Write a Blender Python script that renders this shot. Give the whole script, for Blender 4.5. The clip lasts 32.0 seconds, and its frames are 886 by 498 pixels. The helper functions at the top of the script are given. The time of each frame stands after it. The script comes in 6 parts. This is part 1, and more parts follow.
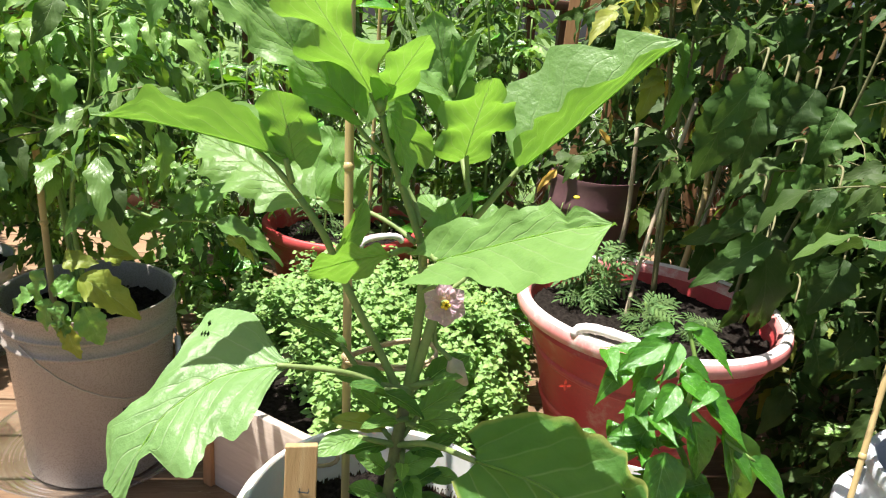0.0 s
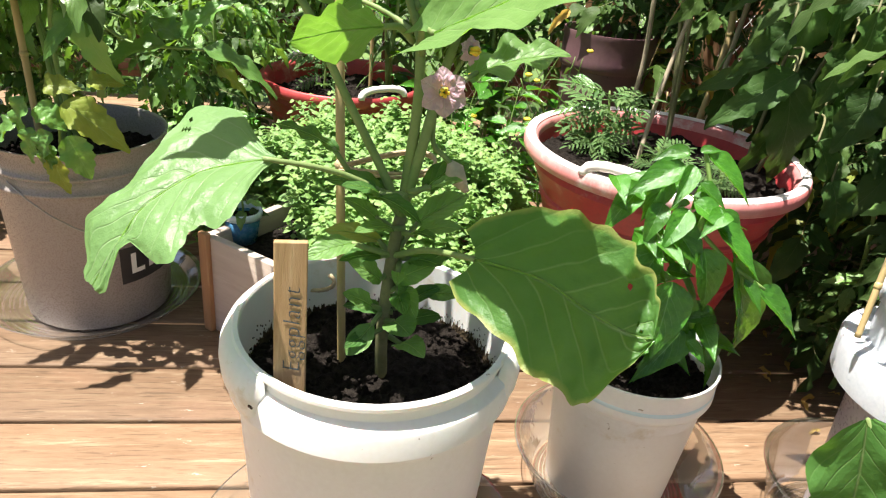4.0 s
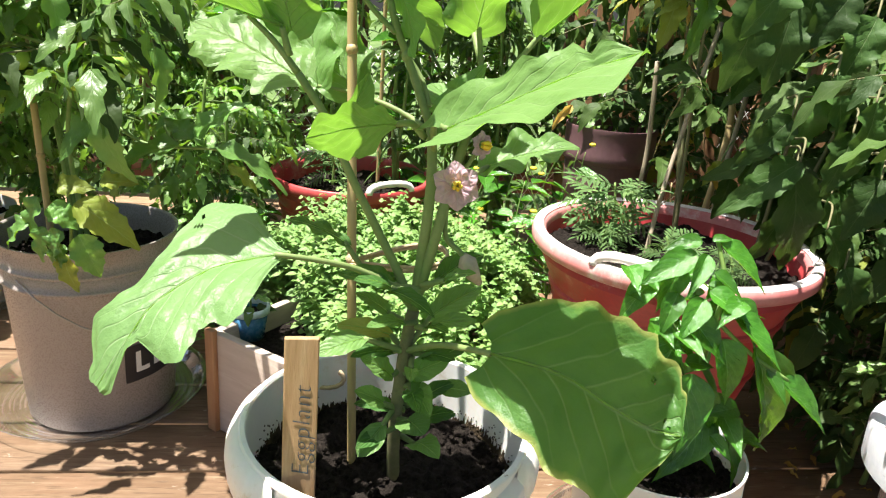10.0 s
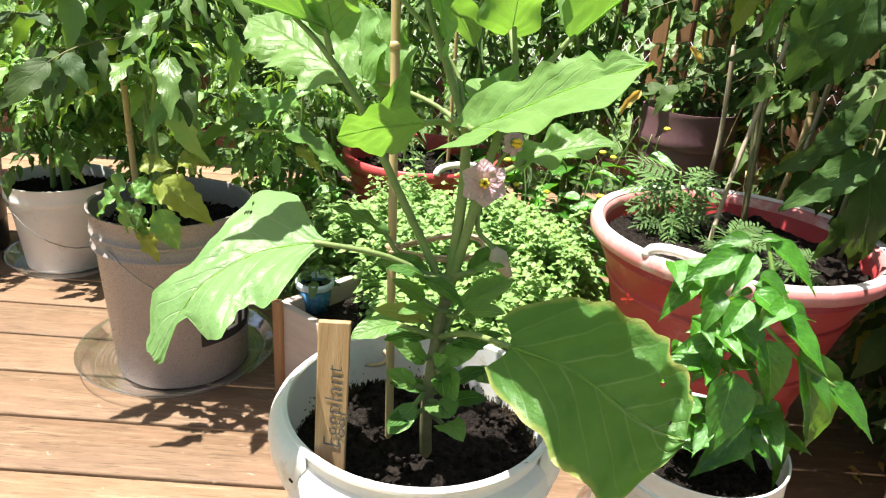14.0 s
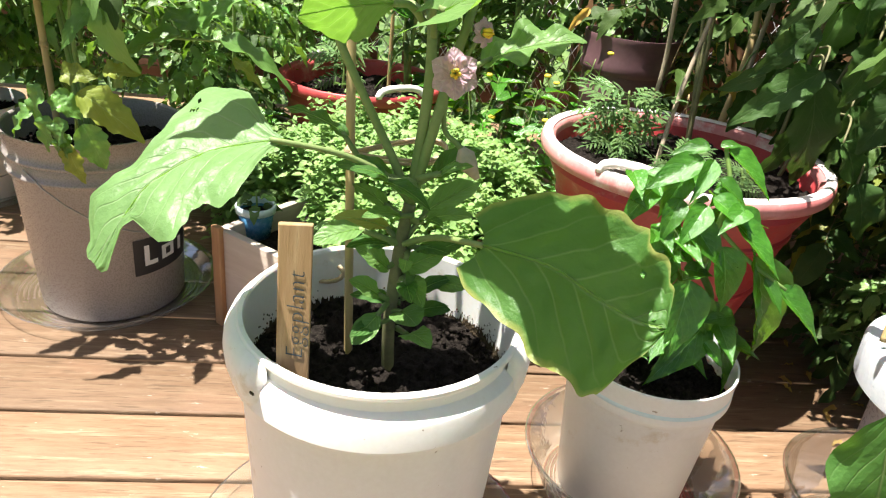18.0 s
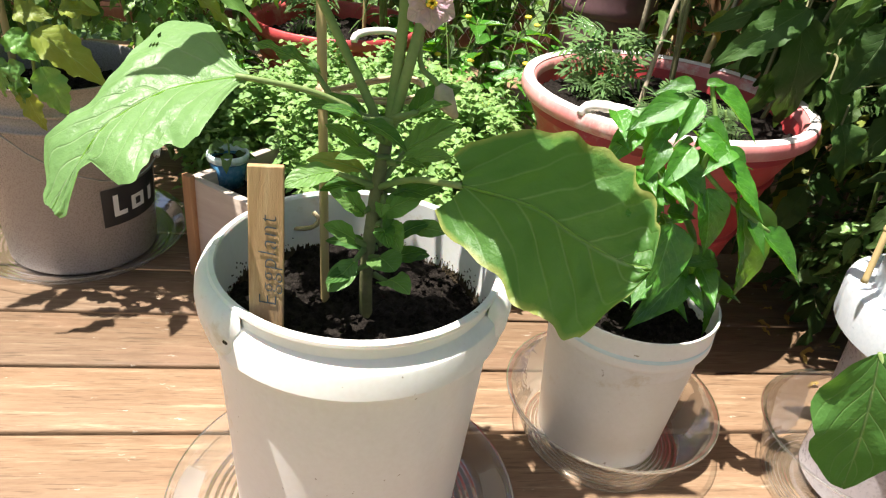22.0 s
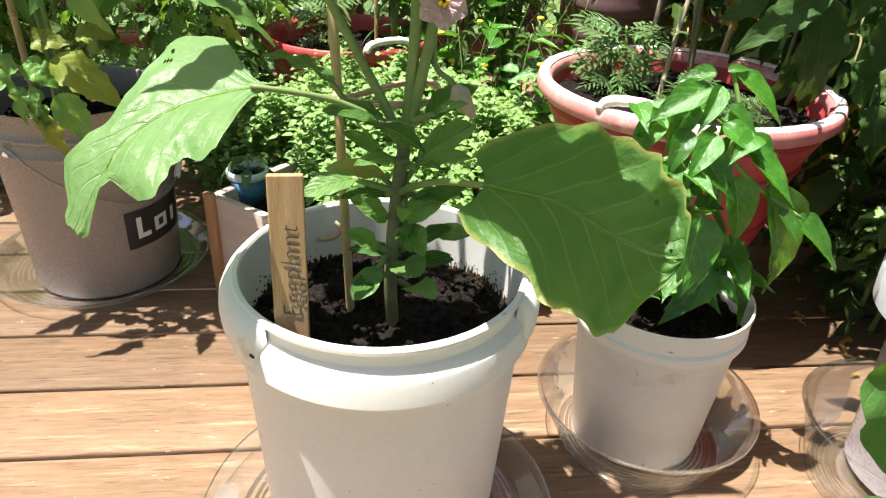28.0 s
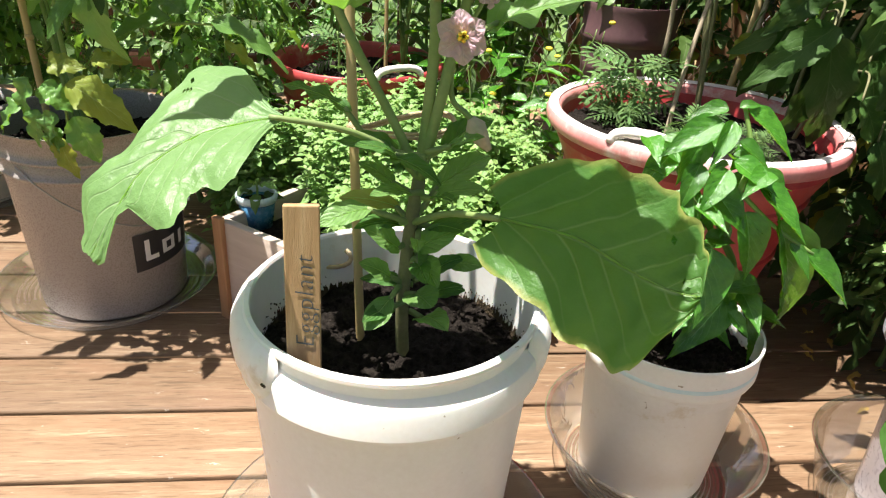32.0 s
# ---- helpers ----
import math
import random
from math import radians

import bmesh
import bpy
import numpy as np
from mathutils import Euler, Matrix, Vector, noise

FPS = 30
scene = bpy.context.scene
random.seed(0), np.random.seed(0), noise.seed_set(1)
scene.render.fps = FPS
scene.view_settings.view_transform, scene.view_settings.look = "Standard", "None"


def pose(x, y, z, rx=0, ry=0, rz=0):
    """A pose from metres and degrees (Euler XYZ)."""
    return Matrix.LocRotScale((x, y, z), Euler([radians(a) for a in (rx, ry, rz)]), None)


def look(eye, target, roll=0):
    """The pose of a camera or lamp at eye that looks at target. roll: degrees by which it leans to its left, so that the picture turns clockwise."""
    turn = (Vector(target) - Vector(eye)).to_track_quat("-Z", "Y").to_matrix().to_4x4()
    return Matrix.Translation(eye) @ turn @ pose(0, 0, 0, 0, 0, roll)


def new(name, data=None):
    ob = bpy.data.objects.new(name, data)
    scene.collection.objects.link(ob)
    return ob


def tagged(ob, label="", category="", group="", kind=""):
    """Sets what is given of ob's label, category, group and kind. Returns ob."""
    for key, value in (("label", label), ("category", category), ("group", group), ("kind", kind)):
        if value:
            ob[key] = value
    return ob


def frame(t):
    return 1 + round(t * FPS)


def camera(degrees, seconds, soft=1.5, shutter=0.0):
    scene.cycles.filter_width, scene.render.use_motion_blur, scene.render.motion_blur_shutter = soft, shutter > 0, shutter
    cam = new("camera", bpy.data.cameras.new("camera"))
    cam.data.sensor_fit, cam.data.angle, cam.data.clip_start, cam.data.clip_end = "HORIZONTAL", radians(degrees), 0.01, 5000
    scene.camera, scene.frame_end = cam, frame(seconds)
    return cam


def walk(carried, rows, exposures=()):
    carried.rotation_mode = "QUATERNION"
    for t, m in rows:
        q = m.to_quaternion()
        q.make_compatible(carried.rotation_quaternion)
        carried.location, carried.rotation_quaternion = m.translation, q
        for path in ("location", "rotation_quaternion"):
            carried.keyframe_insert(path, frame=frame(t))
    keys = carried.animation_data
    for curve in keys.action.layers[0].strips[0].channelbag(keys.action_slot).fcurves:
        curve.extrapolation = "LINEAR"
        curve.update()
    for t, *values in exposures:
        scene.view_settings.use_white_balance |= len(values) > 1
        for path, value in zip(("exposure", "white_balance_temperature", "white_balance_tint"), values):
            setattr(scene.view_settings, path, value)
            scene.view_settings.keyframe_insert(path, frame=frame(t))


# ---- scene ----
cam = camera(65.1, 32.0, soft=1.2)
PATH = [
    (0, (-0.048, -0.654, 0.903), (0.239, 1.218, 0.261), 5.3),
    (1, (-0.043, -0.658, 0.9), (0.237, 1.214, 0.253), 5.0),
    (2, (-0.023, -0.648, 0.88), (0.267, 1.219, 0.223), 4.5),
    (2.5, (-0.026, -0.647, 0.864), (0.267, 1.205, 0.17), 4.5),
    (3, (-0.029, -0.648, 0.834), (0.261, 1.181, 0.079), 5.2),
    (3.5, (-0.031, -0.642, 0.811), (0.258, 1.152, -0.023), 5.7),
    (4, (-0.029, -0.648, 0.796), (0.248, 1.109, -0.118), 6.0),
    (4.5, (-0.034, -0.64, 0.766), (0.238, 1.073, -0.23), 6.6),
    (6.5, (-0.021, -0.658, 0.703), (0.188, 0.889, -0.548), 4.7),
    (7, (-0.025, -0.663, 0.711), (0.192, 0.877, -0.547), 5.2),
    (7.5, (-0.027, -0.652, 0.739), (0.205, 0.986, -0.385), 6.7),
    (8, (-0.04, -0.636, 0.767), (0.21, 1.12, -0.157), 6.4),
    (8.5, (-0.04, -0.634, 0.783), (0.204, 1.182, -0.019), 5.5),
    (9, (-0.04, -0.636, 0.791), (0.203, 1.209, 0.058), 4.8),
    (10, (-0.036, -0.637, 0.792), (0.219, 1.229, 0.119), 4.7),
    (11, (-0.036, -0.638, 0.793), (0.226, 1.226, 0.116), 5.7),
    (12, (-0.035, -0.652, 0.785), (0.239, 1.206, 0.098), 6.9),
    (12.5, (-0.015, -0.665, 0.782), (0.257, 1.194, 0.095), 6.4),
    (13, (0.02, -0.672, 0.809), (0.056, 1.192, 0.085), 2.4),
    (13.5, (0.023, -0.674, 0.809), (0.009, 1.2, 0.108), 1.9),
    (14, (0.016, -0.656, 0.823), (0.024, 1.192, 0.058), 4.1),
    (14.5, (-0.005, -0.653, 0.834), (0.047, 1.2, 0.085), 4.9),
    (16.5, (-0.03, -0.651, 0.832), (0.2, 1.223, 0.174), 5.2),
    (17, (-0.028, -0.655, 0.809), (0.19, 1.198, 0.089), 5.6),
    (17.5, (-0.022, -0.649, 0.791), (0.193, 1.159, -0.035), 5.5),
    (18, (-0.016, -0.645, 0.77), (0.205, 1.131, -0.122), 6.3),
    (19, (-0.004, -0.638, 0.746), (0.235, 1.088, -0.235), 6.9),
    (20, (-0.011, -0.631, 0.743), (0.261, 1.072, -0.268), 8.7),
    (20.5, (-0.011, -0.625, 0.739), (0.266, 1.078, -0.274), 7.2),
    (21, (-0.007, -0.622, 0.737), (0.264, 1.074, -0.289), 6.2),
    (22, (-0.011, -0.629, 0.752), (0.272, 1.076, -0.255), 6.8),
    (23, (-0.01, -0.62, 0.741), (0.29, 1.104, -0.228), 7.1),
    (24, (-0.01, -0.618, 0.743), (0.294, 1.104, -0.228), 6.5),
    (24.5, (-0.015, -0.62, 0.749), (0.267, 1.105, -0.223), 4.0),
    (25, (-0.017, -0.617, 0.746), (0.242, 1.114, -0.222), 3.6),
    (26, (-0.011, -0.618, 0.735), (0.23, 1.108, -0.247), 3.3),
    (26.5, (-0.011, -0.621, 0.736), (0.223, 1.103, -0.251), 2.8),
    (28.5, (-0.011, -0.623, 0.742), (0.206, 1.104, -0.244), 2.9),
    (29, (-0.013, -0.623, 0.743), (0.205, 1.11, -0.232), 2.9),
    (30, (-0.022, -0.62, 0.743), (0.2, 1.122, -0.216), 3.8),
    (31, (-0.025, -0.616, 0.743), (0.193, 1.133, -0.202), 3.5),
    (32, (-0.023, -0.618, 0.747), (0.194, 1.14, -0.182), 3.7),
]
walk(cam, [(t, look(eye, target, roll)) for t, eye, target, roll in PATH],
     exposures=((0, 1.34), (3, 1.36), (4, 1.36), (5.5, 1.05), (6.5, 0.84), (7.2, 0.83), (8, 1.0), (8.5, 1.24), (9, 1.42), (11, 1.5), (13, 1.56), (15, 1.54), (17, 1.54), (18, 1.48), (20, 1.33), (26, 1.31), (32, 1.31)))

# ---- sky and sun: a high summer sun, a little to the left ----
SUN = Vector((-0.272, -0.006, 1.0)).normalized()
world = bpy.data.worlds.new("sky")
scene.world = world
world.use_nodes = True
wn = world.node_tree.nodes
sky = wn.new("ShaderNodeTexSky")
sky.sky_type, sky.sun_disc = "NISHITA", False
sky.sun_elevation, sky.sun_rotation = math.asin(SUN.z), math.atan2(SUN.x, SUN.y)
sky.air_density, sky.dust_density = 0.7, 3.0
world.node_tree.links.new(sky.outputs[0], wn["Background"].inputs[0])
wn["Background"].inputs[1].default_value = 0.05
sun = new("sun", bpy.data.lights.new("sun", "SUN"))
sun.data.energy, sun.data.angle, sun.data.color = 5.0, radians(0.53), (1.0, 0.955, 0.88)
sun.matrix_world = look(SUN * 20, (0, 0, 0))
rnd = random.Random(7)


# ---- materials ----
def nodes_of(name):
    m = bpy.data.materials.new(name)
    m.use_nodes = True
    t = m.node_tree
    return m, t, t.nodes, t.links, t.nodes["Principled BSDF"]


def maths(t, op, a, b=None, clamp=False):
    n = t.nodes.new("ShaderNodeMath")
    n.operation, n.use_clamp = op, clamp
    for i, v in enumerate((a, b)):
        if v is None:
            continue
        if isinstance(v, (int, float)):
            n.inputs[i].default_value = v
        else:
            t.links.new(v, n.inputs[i])
    return n.outputs[0]


def blend(t, fac, a, b, mode="MIX"):
    n = t.nodes.new("ShaderNodeMix")
    n.data_type, n.blend_type = "RGBA", mode
    for i, v in ((0, fac), (6, a), (7, b)):
        if isinstance(v, (int, float)):
            n.inputs[i].default_value = v
        elif isinstance(v, tuple):
            n.inputs[i].default_value = (*v, 1)
        else:
            t.links.new(v, n.inputs[i])
    return n.outputs[2]


def noise_tex(t, scale, detail=5, stretch=(1, 1, 1), rough=0.6, coord="Object"):
    co = t.nodes.new("ShaderNodeTexCoord")
    mp = t.nodes.new("ShaderNodeMapping")
    mp.inputs["Scale"].default_value = stretch
    nz = t.nodes.new("ShaderNodeTexNoise")
    nz.inputs["Scale"].default_value, nz.inputs["Detail"].default_value, nz.inputs["Roughness"].default_value = scale, detail, rough
    t.links.new(co.outputs[coord], mp.inputs[0])
    t.links.new(mp.outputs[0], nz.inputs[0])
    return nz.outputs[0]


def ramp(t, fac, lo, hi, a=0.35, b=0.65):
    r = t.nodes.new("ShaderNodeMapRange")
    r.inputs[1].default_value, r.inputs[2].default_value = a, b
    r.inputs[3].default_value, r.inputs[4].default_value = lo, hi
    t.links.new(fac, r.inputs[0])
    return r.outputs[0]


def bump(t, p, height, strength, dist):
    b = t.nodes.new("ShaderNodeBump")
    b.inputs["Strength"].default_value, b.inputs["Distance"].default_value = strength, dist
    t.links.new(height, b.inputs["Height"])
    t.links.new(b.outputs[0], p.inputs["Normal"])


def plain(name, c1, c2, scale=9, rough=0.5, fine=90, bumps=0.15, dist=0.002, stretch=(1, 1, 1), vary=0.0, spec=0.5, metal=0.0, sub=0.0, c3=None, c3_at=0.62):
    """Two colours in broad patches, a fine grain over them, and a third colour as stains."""
    m, t, n, l, p = nodes_of(name)
    col = blend(t, ramp(t, noise_tex(t, scale, 6, stretch), 0, 1), c1, c2)
    grain = noise_tex(t, fine, 4, stretch)
    col = blend(t, 0.35, col, blend(t, grain, (0.25, 0.25, 0.25), (1, 1, 1)), "OVERLAY")
    if c3:
        col = blend(t, ramp(t, noise_tex(t, scale * 2.3, 8, stretch, 0.7), 0, 1, c3_at, c3_at + 0.1), col, c3)
    if vary:
        o = n.new("ShaderNodeObjectInfo")
        h = n.new("ShaderNodeHueSaturation")
        l.new(ramp(t, o.outputs["Random"], 1 - vary, 1 + vary, 0, 1), h.inputs["Value"])
        l.new(col, h.inputs["Color"])
        col = h.outputs[0]
    l.new(col, p.inputs["Base Color"])
    l.new(ramp(t, grain, rough - 0.08, rough + 0.1, 0.3, 0.7), p.inputs["Roughness"])
    p.inputs["Specular IOR Level"].default_value, p.inputs["Metallic"].default_value = spec, metal
    if sub:
        p.inputs["Subsurface Weight"].default_value, p.inputs["Subsurface Radius"].default_value = sub, (0.02, 0.012, 0.008)
        p.inputs["Subsurface Scale"].default_value = 0.6
    bump(t, p, grain, bumps, dist)
    return m


def specked(m, colour, scale=70, at=0.735):
    """Fine specks of splashed dirt over a finished material."""
    t = m.node_tree
    p = t.nodes["Principled BSDF"]
    was = p.inputs["Base Color"].links[0].from_socket
    k = ramp(t, noise_tex(t, scale, 2), 0, 0.8, at, at + 0.03)
    t.links.new(blend(t, k, was, colour), p.inputs["Base Color"])
    return m


def leafy(name, c1, c2, vein, glow, through_it=0.38, rough=0.42, veins=6, vary=0.25, spots=None, spec=0.5, skew=0.42, blister=0.5, relief=0.75, edge=None):
    """A leaf that light shines through, with a midrib and side veins along its own length."""
    m, t, n, l, p = nodes_of(name)
    uv = n.new("ShaderNodeUVMap")
    sp = n.new("ShaderNodeSeparateXYZ")
    l.new(uv.outputs[0], sp.inputs[0])
    across = maths(t, "ABSOLUTE", maths(t, "MULTIPLY", maths(t, "SUBTRACT", sp.outputs[0], 0.5), 2.0))
    s = maths(t, "MULTIPLY", maths(t, "SUBTRACT", sp.outputs[1], maths(t, "MULTIPLY", across, skew)), veins)
    f = maths(t, "ABSOLUTE", maths(t, "SUBTRACT", maths(t, "FRACT", maths(t, "ADD", s, 20.5)), 0.5))
    side = maths(t, "SUBTRACT", 1.0, maths(t, "MULTIPLY", f, 15.0), True)
    side = maths(t, "MULTIPLY", side, maths(t, "SUBTRACT", 1.05, across, True))
    mid = maths(t, "SUBTRACT", 1.0, maths(t, "MULTIPLY", across, 26.0), True)
    v = maths(t, "MAXIMUM", maths(t, "MULTIPLY", side, 0.6), mid)
    col = blend(t, ramp(t, noise_tex(t, 14, 5), 0, 1), c1, c2)
    fine = noise_tex(t, 220, 3)
    col = blend(t, ramp(t, fine, 0.0, 0.35), col, c2)
    if spots:
        col = blend(t, ramp(t, noise_tex(t, 26, 6), 0, 1, 0.6, 0.72), col, spots)
    if edge:
        frayed = maths(t, "ADD", across, maths(t, "MULTIPLY", maths(t, "SUBTRACT", noise_tex(t, 40, 4), 0.5), 0.16))
        col = blend(t, ramp(t, frayed, 0, 0.85, 0.90, 1.0), col, edge)
    col = blend(t, v, col, vein)
    o = n.new("ShaderNodeObjectInfo")
    h = n.new("ShaderNodeHueSaturation")
    l.new(ramp(t, o.outputs["Random"], 1 - vary, 1 + vary, 0, 1), h.inputs["Value"])
    g = n.new("ShaderNodeNewGeometry")
    l.new(ramp(t, g.outputs["Random Per Island"], 0.485, 0.515, 0, 1), h.inputs["Hue"])
    l.new(col, h.inputs["Color"])
    l.new(h.outputs[0], p.inputs["Base Color"])
    p.inputs["Roughness"].default_value, p.inputs["Specular IOR Level"].default_value = rough, spec
    cell = maths(t, "ADD", maths(t, "MULTIPLY", f, blister), maths(t, "MULTIPLY", noise_tex(t, 75, 4), 0.9))
    bump(t, p, maths(t, "SUBTRACT", cell, maths(t, "MULTIPLY", v, 0.5)), relief, 0.003)
    tr = n.new("ShaderNodeBsdfTranslucent")
    l.new(blend(t, maths(t, "MULTIPLY", v, 0.22), blend(t, 0.35, glow, h.outputs[0]), vein), tr.inputs[0])
    mx = n.new("ShaderNodeMixShader")
    mx.inputs[0].default_value = through_it
    l.new(p.outputs[0], mx.inputs[1])
    l.new(tr.outputs[0], mx.inputs[2])
    l.new(mx.outputs[0], n["Material Output"].inputs[0])
    return m


def clear(name, tint=(0.93, 0.95, 0.95), rough=0.06, cloud=(0.02, 0.15), film=(0.66, 0.60, 0.50), waves=0.25):
    m, t, n, l, p = nodes_of(name)
    tp = n.new("ShaderNodeBsdfTransparent")
    tp.inputs[0].default_value = (*tint, 1)
    fr = n.new("ShaderNodeFresnel")
    fr.inputs[0].default_value = 1.5
    gl = n.new("ShaderNodeBsdfGlossy")
    gl.inputs["Roughness"].default_value = rough
    mx = n.new("ShaderNodeMixShader")
    haze = n.new("ShaderNodeBsdfDiffuse")
    haze.inputs[0].default_value = (*film, 1)
    mh = n.new("ShaderNodeMixShader")
    l.new(ramp(t, noise_tex(t, 18, 6), *cloud, 0.4, 0.75), mh.inputs[0])
    dent = n.new("ShaderNodeBump")
    dent.inputs["Strength"].default_value, dent.inputs["Distance"].default_value = waves, 0.004
    l.new(noise_tex(t, 34, 3), dent.inputs["Height"])
    l.new(dent.outputs[0], gl.inputs["Normal"])
    l.new(tp.outputs[0], mh.inputs[1])
    l.new(haze.outputs[0], mh.inputs[2])
    l.new(maths(t, "MULTIPLY", fr.outputs[0], 0.6), mx.inputs[0])
    l.new(mh.outputs[0], mx.inputs[1])
    l.new(gl.outputs[0], mx.inputs[2])
    l.new(mx.outputs[0], n["Material Output"].inputs[0])
    return m


def wood(name, c1, c2, worn, along=(1.2, 22, 22), rough=0.6, wornness=0.6, vary=0.12, knots=None):
    """Grain drawn out along the x axis, with worn pale streaks."""
    m, t, n, l, p = nodes_of(name)
    o = n.new("ShaderNodeObjectInfo")
    co = n.new("ShaderNodeTexCoord")
    mp = n.new("ShaderNodeMapping")
    off = n.new("ShaderNodeCombineXYZ")
    l.new(maths(t, "MULTIPLY", o.outputs["Random"], 37.0), off.inputs[0])
    l.new(maths(t, "MULTIPLY", o.outputs["Random"], 11.0), off.inputs[1])
    l.new(off.outputs[0], mp.inputs[1])
    mp.inputs["Scale"].default_value = along
    l.new(co.outputs["Object"], mp.inputs[0])

    def nz(scale, detail, rg=0.6):
        q = n.new("ShaderNodeTexNoise")
        q.inputs["Scale"].default_value, q.inputs["Detail"].default_value, q.inputs["Roughness"].default_value = scale, detail, rg
        l.new(mp.outputs[0], q.inputs[0])
        return q.outputs[0]

    grain, broad, streak = nz(3.0, 9, 0.75), nz(0.7, 4), nz(1.6, 9, 0.75)
    col = blend(t, ramp(t, grain, 0, 1, 0.3, 0.7), c1, c2)
    col = blend(t, ramp(t, streak, 0, wornness, 0.53, 0.68), col, worn)
    col = blend(t, ramp(t, broad, 0.0, 0.45, 0.4, 0.7), col, c1)
    if knots:
        line = n.new("ShaderNodeTexNoise")
        line.inputs["Scale"].default_value, line.inputs["Detail"].default_value = 6.0, 6
        l.new(mp.outputs[0], line.inputs[0])
        col = blend(t, ramp(t, line.outputs[0], 0, 0.6, 0.56, 0.66), col, tuple(0.5 * v for v in c1))
        col = blend(t, ramp(t, noise_tex(t, 5.0, 6, (1, 2.2, 1), 0.7), 0, 0.5, 0.5, 0.72), col, tuple(0.5 * (v + w) for v, w in zip(c2, (0.36, 0.178, 0.11))))
        col = blend(t, ramp(t, noise_tex(t, 26, 5, (1, 2.4, 1), 0.7), 0, 0.55, 0.66, 0.70), col, (0.62, 0.54, 0.44))
        k = ramp(t, noise_tex(t, 7.0, 1, (0.6, 1.6, 1)), 0, 0.7, 0.74, 0.8)
        col = blend(t, k, col, knots)
    h = n.new("ShaderNodeHueSaturation")
    l.new(ramp(t, o.outputs["Random"], 1 - vary, 1 + vary, 0, 1), h.inputs["Value"])
    l.new(col, h.inputs["Color"])
    l.new(h.outputs[0], p.inputs["Base Color"])
    l.new(ramp(t, grain, rough - 0.1, rough + 0.15, 0.3, 0.7), p.inputs["Roughness"])
    p.inputs["Specular IOR Level"].default_value = 0.3
    bump(t, p, grain, 0.5, 0.0025)
    return m


DECK = wood("deck_wood", (0.158, 0.089, 0.048), (0.306, 0.202, 0.124), (0.52, 0.42, 0.275), along=(3.6, 48, 48), vary=0.24, wornness=0.45, knots=(0.12, 0.055, 0.03))
STAKE = wood("raw_pine", (0.33, 0.20, 0.10), (0.45, 0.30, 0.16), (0.55, 0.41, 0.25), along=(60, 60, 5), wornness=0.5)
GREYWOOD = wood("weathered_board", (0.42, 0.34, 0.28), (0.55, 0.47, 0.41), (0.68, 0.63, 0.57), along=(3, 24, 24), wornness=0.5)
RAILWOOD = wood("dark_railing", (0.085, 0.04, 0.025), (0.15, 0.075, 0.045), (0.22, 0.13, 0.08), along=(24, 24, 2))
SLAT = wood("fence_slat", (0.30, 0.15, 0.075), (0.42, 0.24, 0.12), (0.5, 0.32, 0.18), along=(24, 24, 2))
BAMBOO = plain("bamboo", (0.40, 0.29, 0.13), (0.51, 0.385, 0.20), 14, 0.45, 60, 0.2, stretch=(1, 1, 0.15), c3=(0.27, 0.20, 0.10), c3_at=0.56)
CANE_GREY = plain("old_cane", (0.30, 0.24, 0.17), (0.40, 0.33, 0.24), 14, 0.6, 60, 0.2, stretch=(1, 1, 0.15))
WHITE = plain("white_plastic", (0.79, 0.77, 0.735), (0.84, 0.82, 0.785), 5, 0.36, 140, 0.04, sub=0.12, c3=(0.66, 0.59, 0.47), c3_at=0.60)
specked(WHITE, (0.30, 0.23, 0.16), 95, 0.745)
specked(WHITE, (0.36, 0.27, 0.18), 160, 0.75)
WHITE_B = plain("cool_white_plastic", (0.50, 0.53, 0.57), (0.58, 0.61, 0.65), 5, 0.34, 140, 0.04, sub=0.1, c3=(0.6, 0.6, 0.6), c3_at=0.68)
GREY = plain("grey_plastic", (0.268, 0.236, 0.218), (0.292, 0.258, 0.24), 4, 0.28, 400, 0.02)
FROST = plain("frosted_plastic", (0.37, 0.33, 0.35), (0.45, 0.42, 0.44), 5, 0.3, 150, 0.04, sub=0.1)
RED = plain("red_plastic", (0.40, 0.03, 0.04), (0.47, 0.07, 0.07), 6, 0.42, 130, 0.05, c3=(0.52, 0.19, 0.17), c3_at=0.58)
RIM = plain("faded_pink_rim", (0.58, 0.15, 0.15), (0.70, 0.33, 0.31), 4, 0.36, 120, 0.06, c3=(0.78, 0.58, 0.55), c3_at=0.54)
HANDLE = plain("bleached_handle", (0.80, 0.70, 0.67), (0.86, 0.79, 0.76), 9, 0.5, 120, 0.08)
BLACKP = plain("black_plastic", (0.018, 0.018, 0.02), (0.035, 0.033, 0.035), 6, 0.4, 120, 0.05)
PURPLE = plain("dusky_pink_pot", (0.13, 0.065, 0.075), (0.19, 0.10, 0.11), 6, 0.5, 120, 0.08)
BLUE = plain("blue_glaze", (0.05, 0.16, 0.30), (0.08, 0.22, 0.36), 8, 0.25, 120, 0.03)
PALEBLUE = plain("pale_blue", (0.55, 0.68, 0.72), (0.66, 0.76, 0.78), 8, 0.3, 120, 0.03)
SOIL = plain("potting_soil", (0.008, 0.006, 0.005), (0.032, 0.026, 0.022), 130, 0.95, 420, 1.0, 0.006, spec=0.1)
DIRT = plain("caked_dirt", (0.035, 0.026, 0.017), (0.08, 0.06, 0.038), 90, 0.95, 300, 0.6, spec=0.1)
CLEAR = clear("clear_plastic")
CLOUDY = clear("cloudy_plastic", cloud=(0.12, 0.42), film=(0.56, 0.47, 0.36))
